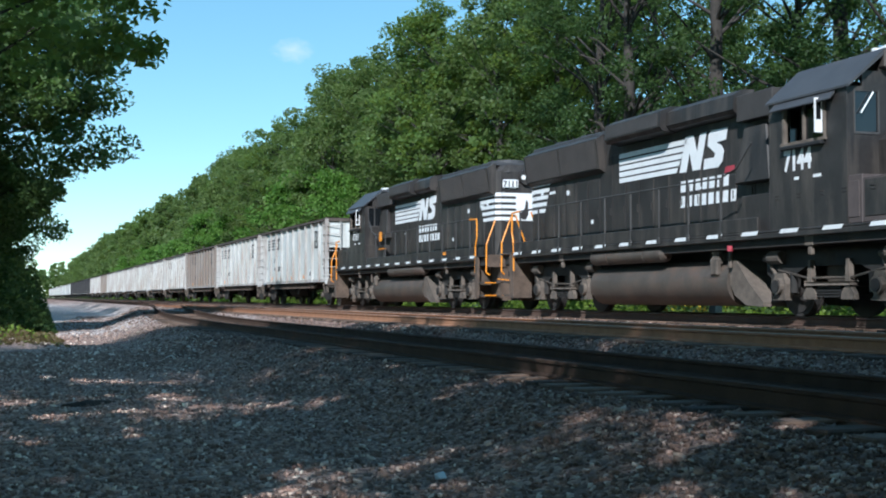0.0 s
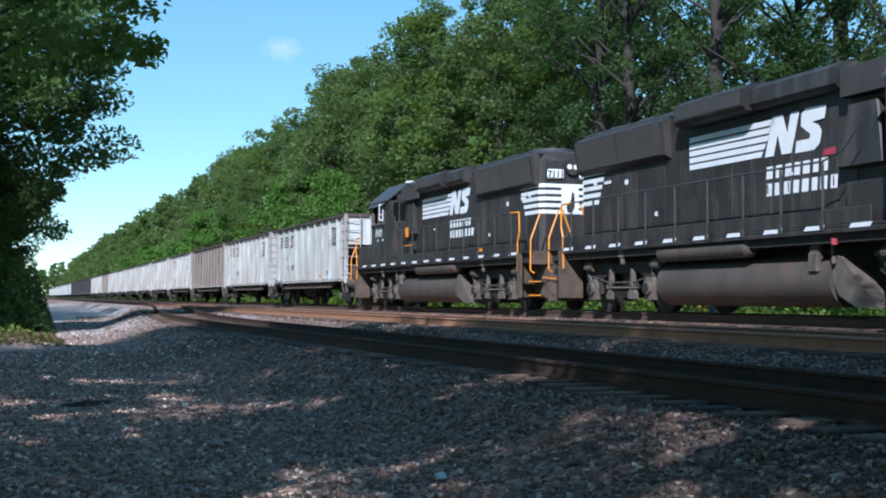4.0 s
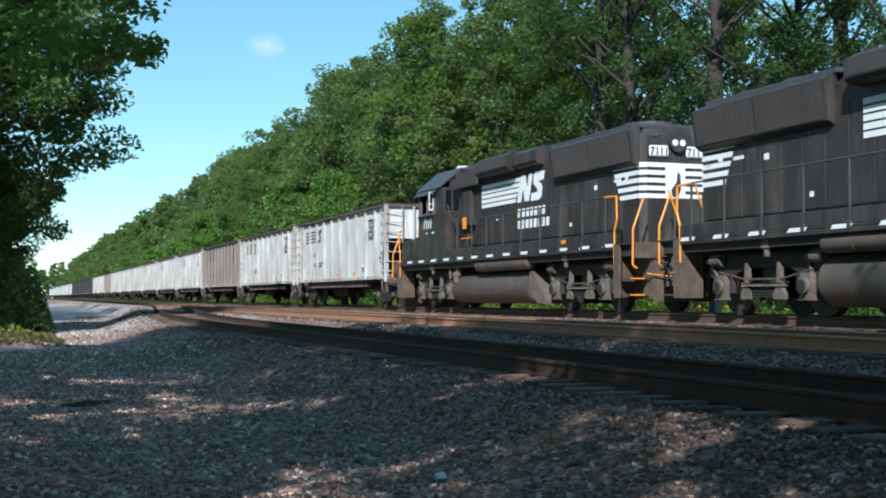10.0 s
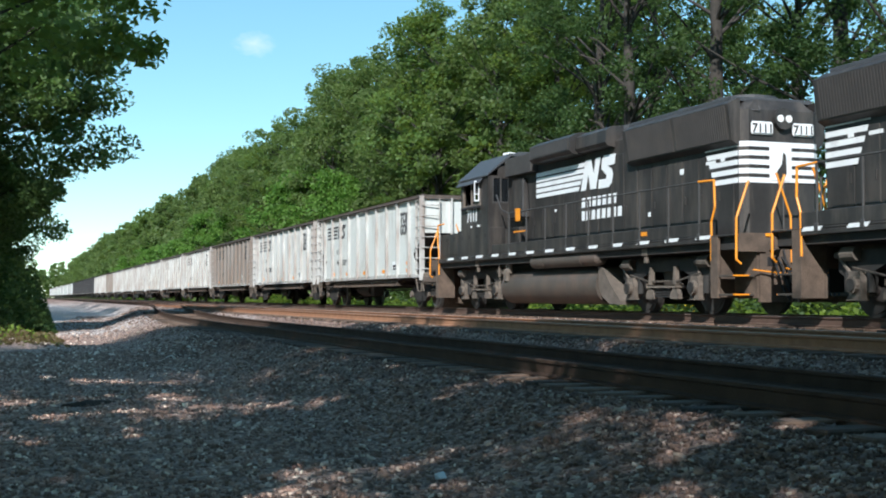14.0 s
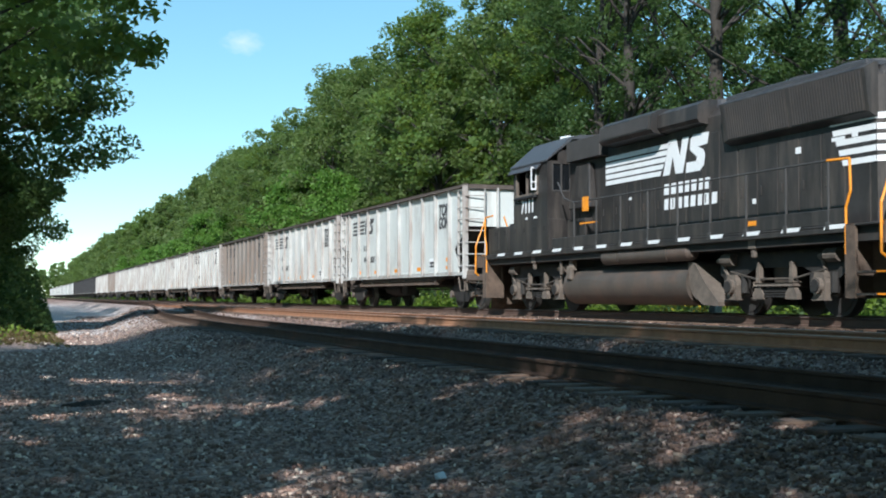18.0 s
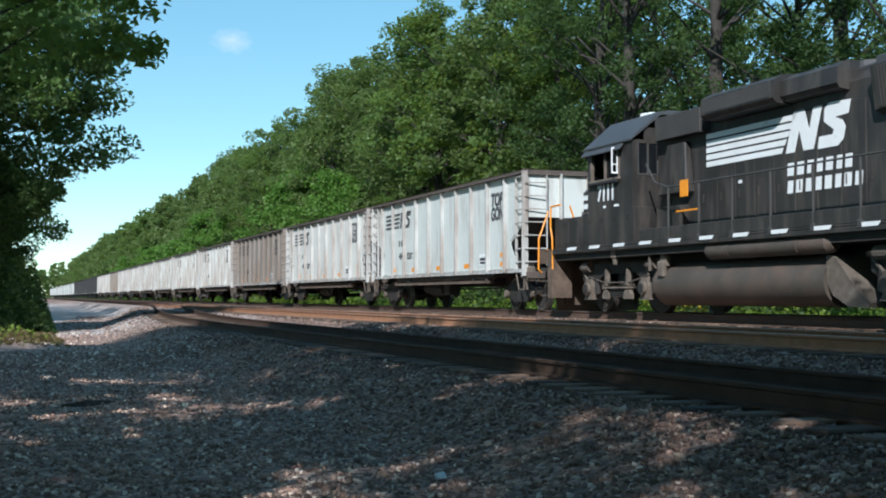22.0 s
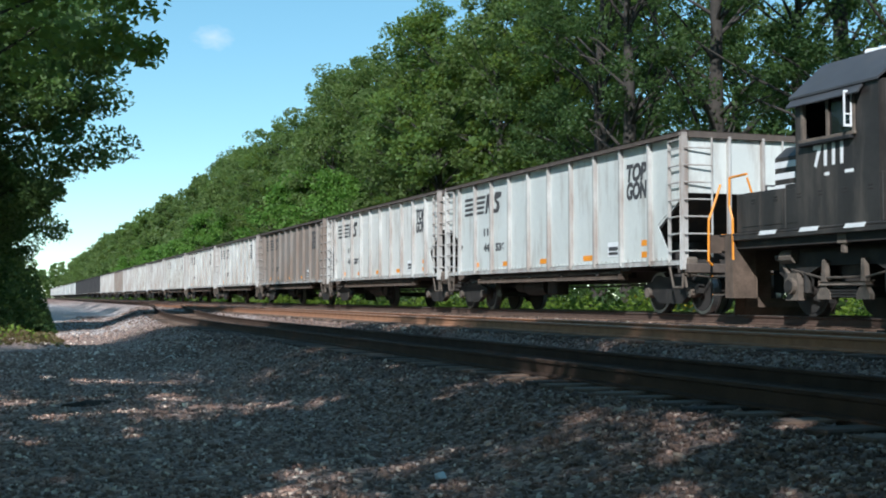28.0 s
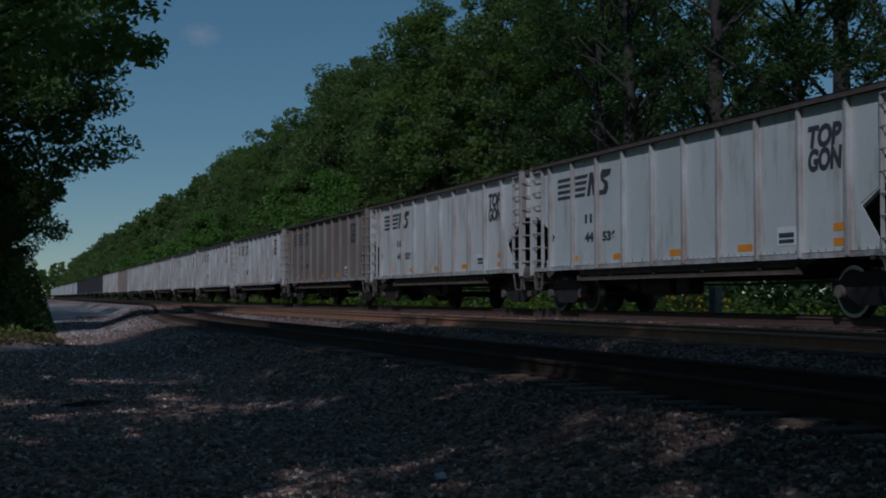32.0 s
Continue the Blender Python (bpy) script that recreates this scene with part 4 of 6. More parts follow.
def locomotive(number, c, label, c_note):
    """A four-axle diesel road switcher. c = +1: its cab looks along +y, -1: along -y. v runs from its rear towards its cab."""
    t = thing("locomotive", label, "locomotive", "engines of the train")

    def Y(v):
        return c * (v - 8.27)

    def B(bm, x0, x1, v0, v1, z0, z1, bev=0.0, mi=0):
        a, b = sorted((Y(v0), Y(v1)))
        return bx(bm, min(x0, x1), max(x0, x1), a, b, z0, z1, bev, mi)

    def P(name, m, *boxes, label="", parent=None, bev=0.012):
        bm = bmesh.new()
        for q in boxes:
            B(bm, *q, bev=bev)
        return part(name, bm, m, parent or t, label)

    # frame, walkway and its skirt
    bm = bmesh.new()
    B(bm, -1.45, 1.45, -0.40, 16.95, 1.45, 1.70)
    B(bm, -0.6, 0.6, 0.3, 16.2, 0.95, 1.45)
    part("underframe", bm, M["shadow"], t)
    P("walkway", M["black"], (-1.56, 1.56, -0.42, 16.98, 1.70, 1.745))
    for s in (-1, 1):
        sk = P("side_sill", M["black"], (s * 1.50, s * 1.56, 0.42, 16.5, 1.60, 1.70), (s * 1.52, s * 1.55, 0.45, 12.0, 1.745, 2.02))
        for k in range(13):
            v = 0.75 + 1.22 * k
            bm = bmesh.new()
            w = 0.52
            y0 = Y(v + w / 2) if c > 0 else Y(v + w / 2)
            ya, yb = sorted((Y(v - w / 2), Y(v + w / 2)))
            plate(bm, s * 1.562, s, [(ya, 1.675), (yb, 1.675), (yb + 0.07 * s, 1.75), (ya + 0.07 * s, 1.75)], 0.008)
            part("sill_stripe", bm, M["white"], sk)
    # long hood
    bm = bmesh.new()
    ch = 0.13
    pts = [(-0.93, 4.9), (-0.93, 0.25 + ch), (-0.93 + ch * 1.2, 0.25), (0.93 - ch * 1.2, 0.25), (0.93, 0.25 + ch), (0.93, 4.9)]
    a = [bm.verts.new((x, Y(v), 1.745)) for x, v in pts]
    b = [bm.verts.new((x, Y(v), 4.30)) for x, v in pts]
    top = [bm.verts.new((x * 0.72, Y(v + (0.12 if v < 1 else 0)), 4.52)) for x, v in pts]
    for lo, hi in ((a, b), (b, top)):
        for i in range(6):
            bm.faces.new((lo[i], lo[(i + 1) % 6], hi[(i + 1) % 6], hi[i]))
    bm.faces.new(a)
    bm.faces.new(top)
    bmesh.ops.recalc_face_normals(bm, faces=bm.faces[:])
    part("rear_hood", bm, M["black"], t)
    bm = bmesh.new()
    prism(bm, [(-0.93, 1.745), (0.93, 1.745), (0.93, 4.28), (0.72, 4.50), (-0.72, 4.50), (-0.93, 4.28)], *sorted((Y(4.9), Y(12.2))))
    hood = part("long_hood", bm, M["black"], t)
    # hood doors, each with its handles
    for s in (-1, 1):
        for k in range(17):
            v = 0.85 + 0.66 * k
            if v > 11.6:
                continue
            zt = 3.48 if v < 4.7 else (3.95 if v < 9.6 else 3.0)
            bm = bmesh.new()
            B(bm, s * 0.925, s * 0.945, v - 0.30, v + 0.30, 1.80, zt, 0.008)
            B(bm, s * 0.94, s * 0.965, v + 0.20, v + 0.23, 2.5, 2.68, 0.004, 1)
            part("hood_door", bm, [M["black"], M["shadow"]], hood)
    # radiator section: wide eaves over grilles
    for s in (-1, 1):
        bm = bmesh.new()
        prism(bm, [(s * 0.90, 3.55), (s * 1.10, 3.66), (s * 1.20, 4.40), (s * 0.98, 4.52), (s * 0.90, 4.52)], *sorted((Y(0.36), Y(4.75))))
        eave = part("radiator_housing", bm, M["black"], t)
        for v0, v1 in ((0.48, 2.50), (2.62, 4.62)):
            bm = bmesh.new()
            n = 26
            for k in range(n):
                va = v0 + (v1 - v0) * k / n
                ya, yb = sorted((Y(va), Y(va + (v1 - v0) / n * 0.55)))
                prism(bm, [(s * 1.105, 3.69), (s * 1.125, 3.69), (s * 1.215, 4.37), (s * 1.195, 4.37)], ya, yb)
            ya, yb = sorted((Y(v0 - 0.03), Y(v1 + 0.03)))
            prism(bm, [(s * 1.098, 3.68), (s * 1.112, 3.68), (s * 1.203, 4.385), (s * 1.19, 4.385)], ya, yb)
            part("grille", bm, M["grille"], eave)
    # roof with fans
    P("hood_roof", M["roofgrey"], (-0.98, 0.98, 0.55, 4.85, 4.50, 4.60), (-0.74, 0.74, 4.85, 12.3, 4.48, 4.56))
    for v in (1.5, 3.0, 6.1, 7.6):
        bm = bmesh.new()
        rod(bm, (0, Y(v), 4.55), (0, Y(v), 4.72), 0.66, 20)
        rod(bm, (0, Y(v), 4.72), (0, Y(v), 4.75), 0.5, 20)
        part("fan", bm, M["roofgrey"], t)
    P("exhaust_stack", M["shadow"], (-0.3, 0.3, 9.3, 9.9, 4.54, 4.72))
    # dynamic brake housing over a recess
    g0, g1, f0, f1 = (7.25, 9.75, 5.6, 7.25) if c > 0 else (5.5, 8.1, 8.1, 10.7)
    for s in (-1, 1):
        bm = bmesh.new()
        prism(bm, [(s * 0.9, 4.12), (s * 1.28, 4.16), (s * 1.36, 4.24), (s * 1.34, 4.58), (s * 1.1, 4.70), (s * 0.7, 4.72), (s * 0.7, 4.12)], *sorted((Y(g0), Y(g1))))
        br = part("brake_grid_housing", bm, M["black"], t)
        bm = bmesh.new()
        prism(bm, [(s * 1.352, 4.27), (s * 1.372, 4.27), (s * 1.355, 4.55), (s * 1.335, 4.55)], *sorted((Y(g0 + 0.1), Y(g1 - 0.1))))
        part("grille", bm, M["grille"], br)
        bm = bmesh.new()
        prism(bm, [(s * 0.9, 4.14), (s * 1.14, 4.18), (s * 1.2, 4.26), (s * 1.18, 4.55), (s * 1.0, 4.66), (s * 0.7, 4.68), (s * 0.7, 4.14)], *sorted((Y(f0), Y(f1))))
        part("brake_fan_housing", bm, M["black"], t)
        # filter hatch and blower duct ahead of the cab's back wall
        P("filter_housing", M["grille"], (s * 0.9, s * 1.16, 10.1 if c > 0 else 10.75, 11.95, 3.98, 4.50))
        bm = bmesh.new()
        ya, yb, yc2, yd = Y(10.65), Y(11.85), Y(11.6), Y(10.85)
        lo = [bm.verts.new((s * x, yy, 2.75)) for x, yy in ((0.92, ya), (1.16, ya), (1.16, yb), (0.92, yb))]
        hi = [bm.verts.new((s * x, yy, 3.88)) for x, yy in ((0.92, yd), (1.06, yd), (1.06, yc2), (0.92, yc2))]
        for i in range(4):
            bm.faces.new((lo[i], lo[(i + 1) % 4], hi[(i + 1) % 4], hi[i]))
        bm.faces.new(lo)
        bm.faces.new(hi)
        bmesh.ops.recalc_face_normals(bm, faces=bm.faces[:])
        bmesh.ops.bevel(bm, geom=bm.edges[:], offset=0.03, segments=1, affect="EDGES")
        part("blower_duct", bm, M["black"], t)
        P("vent_box", M["black"], (s * 0.92, s * 1.16, 10.9, 11.9, 1.75, 2.5))
    # cab: walls stand round window openings
    cab = P("cab", M["shadow"], (-1.45, 1.45, 12.4, 14.49, 1.76, 2.3))
    W, z0, zs, zt = 1.52, 1.745, 3.28, 4.02
    wa, wb = (12.95, 14.35) if c > 0 else (12.80, 13.98)      # ends of the side window
    wd = 13.0 if c > 0 else 13.92                             # its wind deflector
    for s in (-1, 1):
        x0, x1 = s * (W - 0.05), s * W
        bm = bmesh.new()
        rings = []
        for xx in (x0, x1):
            rings.append([bm.verts.new((xx, Y(v), z)) for v, z in ((12.35, z0), (14.55, z0), (14.55, zt + 0.04), (12.35, zt + 0.04),
                                                                   (wa, zs), (wb, zs), (wb, zt - 0.06), (wa, zt - 0.06))])
        for r in rings:
            for i in range(4):
                bm.faces.new((r[i], r[(i + 1) % 4], r[4 + (i + 1) % 4], r[4 + i]))
        for k0 in (0, 4):
            for i in range(4):
                p, q = k0 + i, k0 + (i + 1) % 4
                bm.faces.new((rings[0][p], rings[0][q], rings[1][q], rings[1][p]))
        bmesh.ops.recalc_face_normals(bm, faces=bm.faces[:])
        sw = part("side_wall", bm, M["black"], cab)
        bm = bmesh.new()
        B(bm, s * (W - 0.06), s * (W + 0.02), wa - 0.03, wa + 0.04, zs, zt - 0.06, 0.006)
        B(bm, s * (W - 0.06), s * (W + 0.02), wb - 0.04, wb + 0.03, zs, zt - 0.06, 0.006)
        B(bm, s * (W - 0.06), s * (W + 0.02), (wa + wb) / 2 - 0.03, (wa + wb) / 2 + 0.03, zs, zt - 0.06, 0.006)
        B(bm, s * (W - 0.06), s * (W + 0.05), wa - 0.05, wb + 0.05, zs - 0.05, zs + 0.01, 0.006)
        part("window_frame", bm, M["dust"], cab)
        bm = bmesh.new()
        pa, pb = (wa + 0.04, (wa + wb) / 2 - 0.03) if c > 0 else ((wa + wb) / 2 + 0.03, wb - 0.04)
        B(bm, s * (W - 0.035), s * (W - 0.025), pa, pb, zs, zt - 0.05)
        part("pane", bm, M["glass"], cab)
        bm = bmesh.new()
        y0d = Y(wd)
        for z_a, z_b in ((3.36, 3.40), (3.56, 3.585), (3.93, 3.965)):
            bx(bm, s * (W + 0.02), s * (W + 0.17), y0d - 0.012, y0d + 0.012, z_a, z_b)
        for xa, xb in ((W + 0.02, W + 0.045), (W + 0.15, W + 0.175)):
            bx(bm, min(s * xa, s * xb), max(s * xa, s * xb), y0d - 0.014, y0d + 0.014, 3.36, 3.965)
        if c < 0:
            bx(bm, min(s * (W + 0.04), s * (W + 0.155)), max(s * (W + 0.04), s * (W + 0.155)), y0d - 0.008, y0d + 0.008, 3.40, 3.57)
        wdf = part("wind_deflector", bm, M["white"], cab, "white-framed wind deflector")
        bm = bmesh.new()
        bx(bm, min(s * (W + 0.045), s * (W + 0.15)), max(s * (W + 0.045), s * (W + 0.15)), y0d - 0.004, y0d + 0.004, 3.585, 3.93)
        part("deflector_pane", bm, M["glass"], wdf)
        P("arm_rest", M["rubber"], (s * W, s * (W + 0.1), wa, wb, 3.16, 3.23), parent=cab)
        bm = bmesh.new()
        prism(bm, [(s * 1.53, 4.02), (s * 1.55, 4.04), (s * 1.66, 3.90), (s * 1.65, 3.88)], *sorted((Y(wa - 0.25), Y(wb + 0.3))))
        part("window_awning", bm, M["roofgrey"], cab)
        # raised eave of the cab roof
        bm = bmesh.new()
        prism(bm, [(s * 1.57, 4.05), (s * 1.57, 4.09), (s * 0.82, 4.74), (0, 4.78), (0, 4.70), (s * 0.80, 4.66)], *sorted((Y(12.3), Y(14.68))))
        part("cab_roof", bm, M["roofgrey"], cab)
    for v in (12.35, 14.50):                      # back and front walls with windows left open
        bm = bmesh.new()
        B(bm, -1.47, 1.47, v, v + 0.05, z0, 3.30)
        B(bm, -1.47, 1.47, v, v + 0.05, 4.0, 4.08)
        B(bm, -1.2, 1.2, v, v + 0.05, 4.08, 4.36)
        B(bm, -0.85, 0.85, v, v + 0.05, 4.36, 4.62)
        for x0, x1 in ((-1.47, -1.36), (-0.86, -0.62), (0.62, 0.86), (1.36, 1.47)):
            B(bm, x0, x1, v, v + 0.05, 3.30, 4.0)
        if v > 13:
            B(bm, -0.62, 0.62, v, v + 0.05, 3.30, 3.55)
        else:
            B(bm, -0.62, 0.62, v, v + 0.05, 3.30, 4.0)
        ew = part("end_wall", bm, M["black"], cab)
        for x0, x1 in ((-1.36, -0.86), (0.86, 1.36)):
            bm = bmesh.new()
            B(bm, x0, x1, v + 0.02, v + 0.03, 3.30, 4.0)
            part("pane", bm, M["glass"], cab)
            bm = bmesh.new()
            if v < 13:
                B(bm, (x0 + x1) / 2 - 0.02, (x0 + x1) / 2 + 0.02, v - 0.01, v + 0.06, 3.30, 4.0, 0.004)
            B(bm, x0, x1, v - 0.012, v + 0.062, 3.27, 3.315, 0.004)
            for xe in (x0, x1):
                B(bm, xe - 0.015, xe + 0.015, v - 0.012, v + 0.062, 3.28, 4.02, 0.004)
            part("window_bar", bm, M["railgrey"], cab)
            if v > 13:
                bm = bmesh.new()
                rod(bm, (x0 + 0.10, Y(v + 0.09), 3.62), (x0 + 0.36, Y(v + 0.09), 3.99), 0.014, 6)
                part("wiper", bm, M["white"], cab, "white wiper arm")
    P("control_stand", M["shadow"], (0.1, 0.8, 13.8, 14.4, 2.3, 3.2), (-0.9, -0.4, 13.1, 13.5, 2.3, 3.1), parent=cab)
    P("roof_box", M["roofgrey"], (-0.35, 0.35, 12.8, 13.7, 4.76, 4.86), parent=cab)
    bm = bmesh.new()
    for x in (-0.2, 0.0, 0.2):
        rod(bm, (x, Y(13.75), 4.92), (x, Y(14.2), 4.92), 0.03, 8, 0.075)
    bx(bm, -0.3, 0.3, *sorted((Y(13.70), Y(13.80))), 4.74, 4.95, 0.01)
    part("horn", bm, M["white"], cab)
    # number boards at the cab's corner and over its front windows
    bm = bmesh.new()
    B(bm, -0.85, 0.85, 14.5, 14.72, 4.40, 4.72, 0.03)
    part("number_board_box", bm, M["black"], cab)
    # short nose with stripes
    bm = bmesh.new()
    prism(bm, [(-0.86, 1.745), (0.86, 1.745), (0.86, 3.18), (0.6, 3.40), (-0.6, 3.40), (-0.86, 3.18)], *sorted((Y(14.55), Y(16.1))))
    nose = part("nose", bm, M["black"], t)
    for k in range(5):
        z = 2.10 + 0.22 * k
        for s in (-1, 1):
            bm = bmesh.new()
            ya, yb = sorted((Y(15.55 - 0.03 * k), Y(16.1)))
            plate(bm, s * 0.862, s, [(ya, z), (yb, z), (yb, z + 0.12), (ya, z + 0.12)])
            part("nose_stripe", bm, M["white"], nose)
        bm = bmesh.new()
        B(bm, -0.86, 0.86, 16.1, 16.108, z, z + 0.12)
        part("nose_stripe", bm, M["white"], nose)
    # equipment boxes beside cab and nose
    for s in (-1, 1):
        bbm = M["boxbrown"] if c < 0 else M["black"]
        bb = P("battery_box", bbm, (s * 0.9, s * 1.50, 12.3, 14.9, 1.75, 2.56), (s * 0.88, s * 1.50, 14.9, 16.45, 1.75, 2.50))
        for v in (12.65, 13.3, 13.95, 14.55, 15.25, 15.95):
            bm = bmesh.new()
            B(bm, s * 1.498, s * 1.512, v - 0.28, v + 0.28, 1.85, 2.46, 0.005)
            part("box_door", bm, bbm if v < 14.9 else M["black"], bb)
            bm = bmesh.new()
            B(bm, s * 1.51, s * 1.525, v - 0.14, v - 0.02, 2.28, 2.31, 0.003)
            B(bm, s * 1.51, s * 1.525, v - 0.14, v - 0.02, 2.34, 2.37, 0.003)
            part("louvre", bm, M["shadow"], bb)
    # handrails: every stanchion and the rail between
    for s in (-1, 1):
        vs = [0.9, 2.1, 3.35, 4.6, 5.85, 7.1, 8.35, 9.55, 10.75]
        for v in vs:
            bm = bmesh.new()
            bx(bm, s * 1.535 - 0.02, s * 1.535 + 0.02, Y(v) - 0.024, Y(v) + 0.024, 1.66, 2.84, 0.008)
            bx(bm, s * 1.535 - 0.04, s * 1.535 + 0.04, Y(v) - 0.06, Y(v) + 0.06, 1.66, 1.80, 0.008)
            part("stanchion", bm, M["railgrey"], t)
        ends = [(s * 1.535, Y(v), 2.86) for v in vs] + [(s * 1.535, Y(11.3), 3.0), (s * 1.5, Y(11.75), 3.45)]
        for p, q in zip(ends, ends[1:]):
            part("handrail", rod(bmesh.new(), p, q, 0.019, 6), M["railgrey"], t)
        # orange grab rails at the rear steps and the front steps
        for v0, d in ((0.42, 1), (16.55, -1)):
            bm = bmesh.new()
            pipe(bm, [(s * 1.535, Y(v0 + 0.5 * d), 2.86), (s * 1.535, Y(v0 - 0.08 * d), 2.84), (s * 1.535, Y(v0 - 0.10 * d), 2.30), (s * 1.54, Y(v0 + 0.02 * d), 2.02),
                      (s * 1.54, Y(v0 + 0.03 * d), 1.24)], 0.024)
            part("grab_rail", bm, M["orange"], t, "bright orange grab rail")
            bm = bmesh.new()
            pipe(bm, [(s * 1.25, Y(v0 - 0.84 * d), 2.78), (s * 1.53, Y(v0 - 0.84 * d), 2.05), (s * 1.54, Y(v0 - 0.84 * d), 1.24), (s * 1.44, Y(v0 - 0.86 * d), 1.16)], 0.024)
            part("grab_rail", bm, M["orange"], t, "bright orange grab rail")
            bm = bmesh.new()
            pipe(bm, [(s * 0.62, Y(v0 - 0.85 * d), 2.95), (s * 0.30, Y(v0 - 0.86 * d), 2.1), (s * 0.30, Y(v0 - 0.88 * d), 1.2)], 0.022)
            part("grab_rail", bm, M["orange"], t, "bright orange grab rail")
            # steps
            for z in (0.55, 0.92):
                bm = bmesh.new()
                B(bm, s * 1.02, s * 1.54, v0 - 0.70 * d, v0 - 0.12 * d, z, z + 0.035)
                st = part("step", bm, M["under"], t)
                bm = bmesh.new()
                B(bm, s * 1.18, s * 1.53, v0 - 0.735 * d, v0 - 0.69 * d, z + 0.005, z + 0.035)
                part("step_edge", bm, M["orange"], st, "worn orange step edge")
            bm = bmesh.new()
            B(bm, s * 1.50, s * 1.56, v0 - 0.22 * d, v0 + 0.04 * d, 0.5, 1.74)
            B(bm, s * 1.05, s * 1.50, v0 - 0.04 * d, v0 + 0.02 * d, 0.5, 1.70)
            B(bm, s * 1.0, s * 1.05, v0 - 0.80 * d, v0 + 0.04 * d, 0.5, 1.70)
            part("step_well", bm, M["grime"], t)
            bm = bmesh.new()
            B(bm, s * 0.90, s * 1.50, v0 - 0.88 * d, v0 - 0.80 * d, 1.40, 1.76)
            part("end_plate", bm, M["grime"], t)
    # ends: pilot, coupler, hoses, rails
    for v, d in ((-0.42, -1), (16.98, 1)):
        bm = bmesh.new()
        B(bm, -1.0, 1.0, v - 0.10 * d, v, 1.05, 1.74)
        zp = 0.42 if d < 0 else 0.32
        B(bm, -1.0, -0.42, v - 0.08 * d, v, zp, 1.05)
        B(bm, 0.42, 1.0, v - 0.08 * d, v, zp, 1.05)
        B(bm, -0.42, 0.42, v - 0.08 * d, v, zp, zp + 0.12)
        part("pilot", bm, M["grime"], t)
        bm = bmesh.new()
        xs = [(-1.2, 0.5), (-1.2, 0.17), (-0.35, 0.15), (0.35, 0.15), (1.2, 0.17), (1.2, 0.5)]
        lo = [bm.verts.new((x, Y(v + (0.06 if abs(x) > 1 else 0.22) * d), z)) for x, z in xs[1:5]]
        hi = [bm.verts.new((x, Y(v + 0.0 * d), 0.5)) for x in (-1.2, -0.4, 0.4, 1.2)]
        for i in range(3):
            bm.faces.new((lo[i], lo[i + 1], hi[i + 1], hi[i]))
        r = bmesh.ops.extrude_face_region(bm, geom=bm.faces[:])
        for vv in [g for g in r["geom"] if isinstance(g, bmesh.types.BMVert)]:
            vv.co.y -= Y(1) * 0 + c * d * 0.03
        bmesh.ops.recalc_face_normals(bm, faces=bm.faces[:])
        if d > 0:
            part("snow_plough", bm, M["grime"], t)
        else:
            bm.free()
        bm = bmesh.new()
        B(bm, -0.10, 0.10, v, v + 0.40 * d, 0.72, 0.96, 0.02)
        B(bm, -0.17, 0.17, v + 0.36 * d, v + 0.62 * d, 0.66, 1.02, 0.05)
        part("coupler", bm, M["under"], t)
        # flat black plate for the shade in the opening round the coupler
        P("coupler_pocket", M["rubber"], (-0.30, 0.30, v - 0.02 * d, v + 0.008 * d, 0.60, 1.06))
        P("drop_step", M["grime"], (-0.42, 0.42, v + 0.01 * d, v + 0.34 * d, 1.66, 1.70))
        for x in (-0.72, 0.72):
            P("receptacle", M["dust"], (x - 0.09, x + 0.09, v, v + 0.12 * d, 1.42, 1.60))
            # flat black square painted as the shade of a hole
            P("poling_pocket", M["rubber"], (x - 0.12, x + 0.12, v, v + 0.012 * d, 1.12, 1.30))
        for x in (-0.34, 0.34):
            bm = bmesh.new()
            pipe(bm, [(x + 0.16 * math.cos(q), Y(v + (0.05 + 0.10 * math.sin(q)) * d), 1.45 - 0.42 * math.sin(q)) for q in (0.0, 0.5, 1.0, 1.57, 2.1, 2.6, 3.14)], 0.02)
            part("cable_loop", bm, M["rubber"], t)
        for x in (-0.75, -0.62, -0.5, 0.5, 0.62, 0.75):
            bm = bmesh.new()
            pipe(bm, [(x, Y(v), 1.30), (x, Y(v + 0.16 * d), 1.15), (x * 0.9, Y(v + 0.22 * d), 0.75), (x * 0.75, Y(v + 0.34 * d), 0.45)], 0.022)
            part("air_hose", bm, M["rubber"], t)
        bm = bmesh.new()
        pipe(bm, [(-1.2, Y(v + 0.05 * d), 1.05), (-0.6, Y(v + 0.12 * d), 0.98), (0.6, Y(v + 0.12 * d), 0.98), (1.2, Y(v + 0.05 * d), 1.05)], 0.016)
        part("cut_lever", bm, M["orange"], t)
        bm = bmesh.new()
        B(bm, -0.45, 0.45, v - 0.02 * d, v + 0.02 * d, 1.76, 1.80)
        pipe(bm, [(-0.45, Y(v), 1.74), (-0.45, Y(v), 2.75), (0.45, Y(v), 2.75), (0.45, Y(v), 1.74)], 0.02)
        part("end_rail", bm, M["railgrey"], t)
        bm = bmesh.new()
        B(bm, -1.5, 1.5, v - 0.02 * d, v + 0.02 * d, 1.70, 1.76)
        part("end_sill_edge", bm, M["orange"], t, "orange end sill edge")
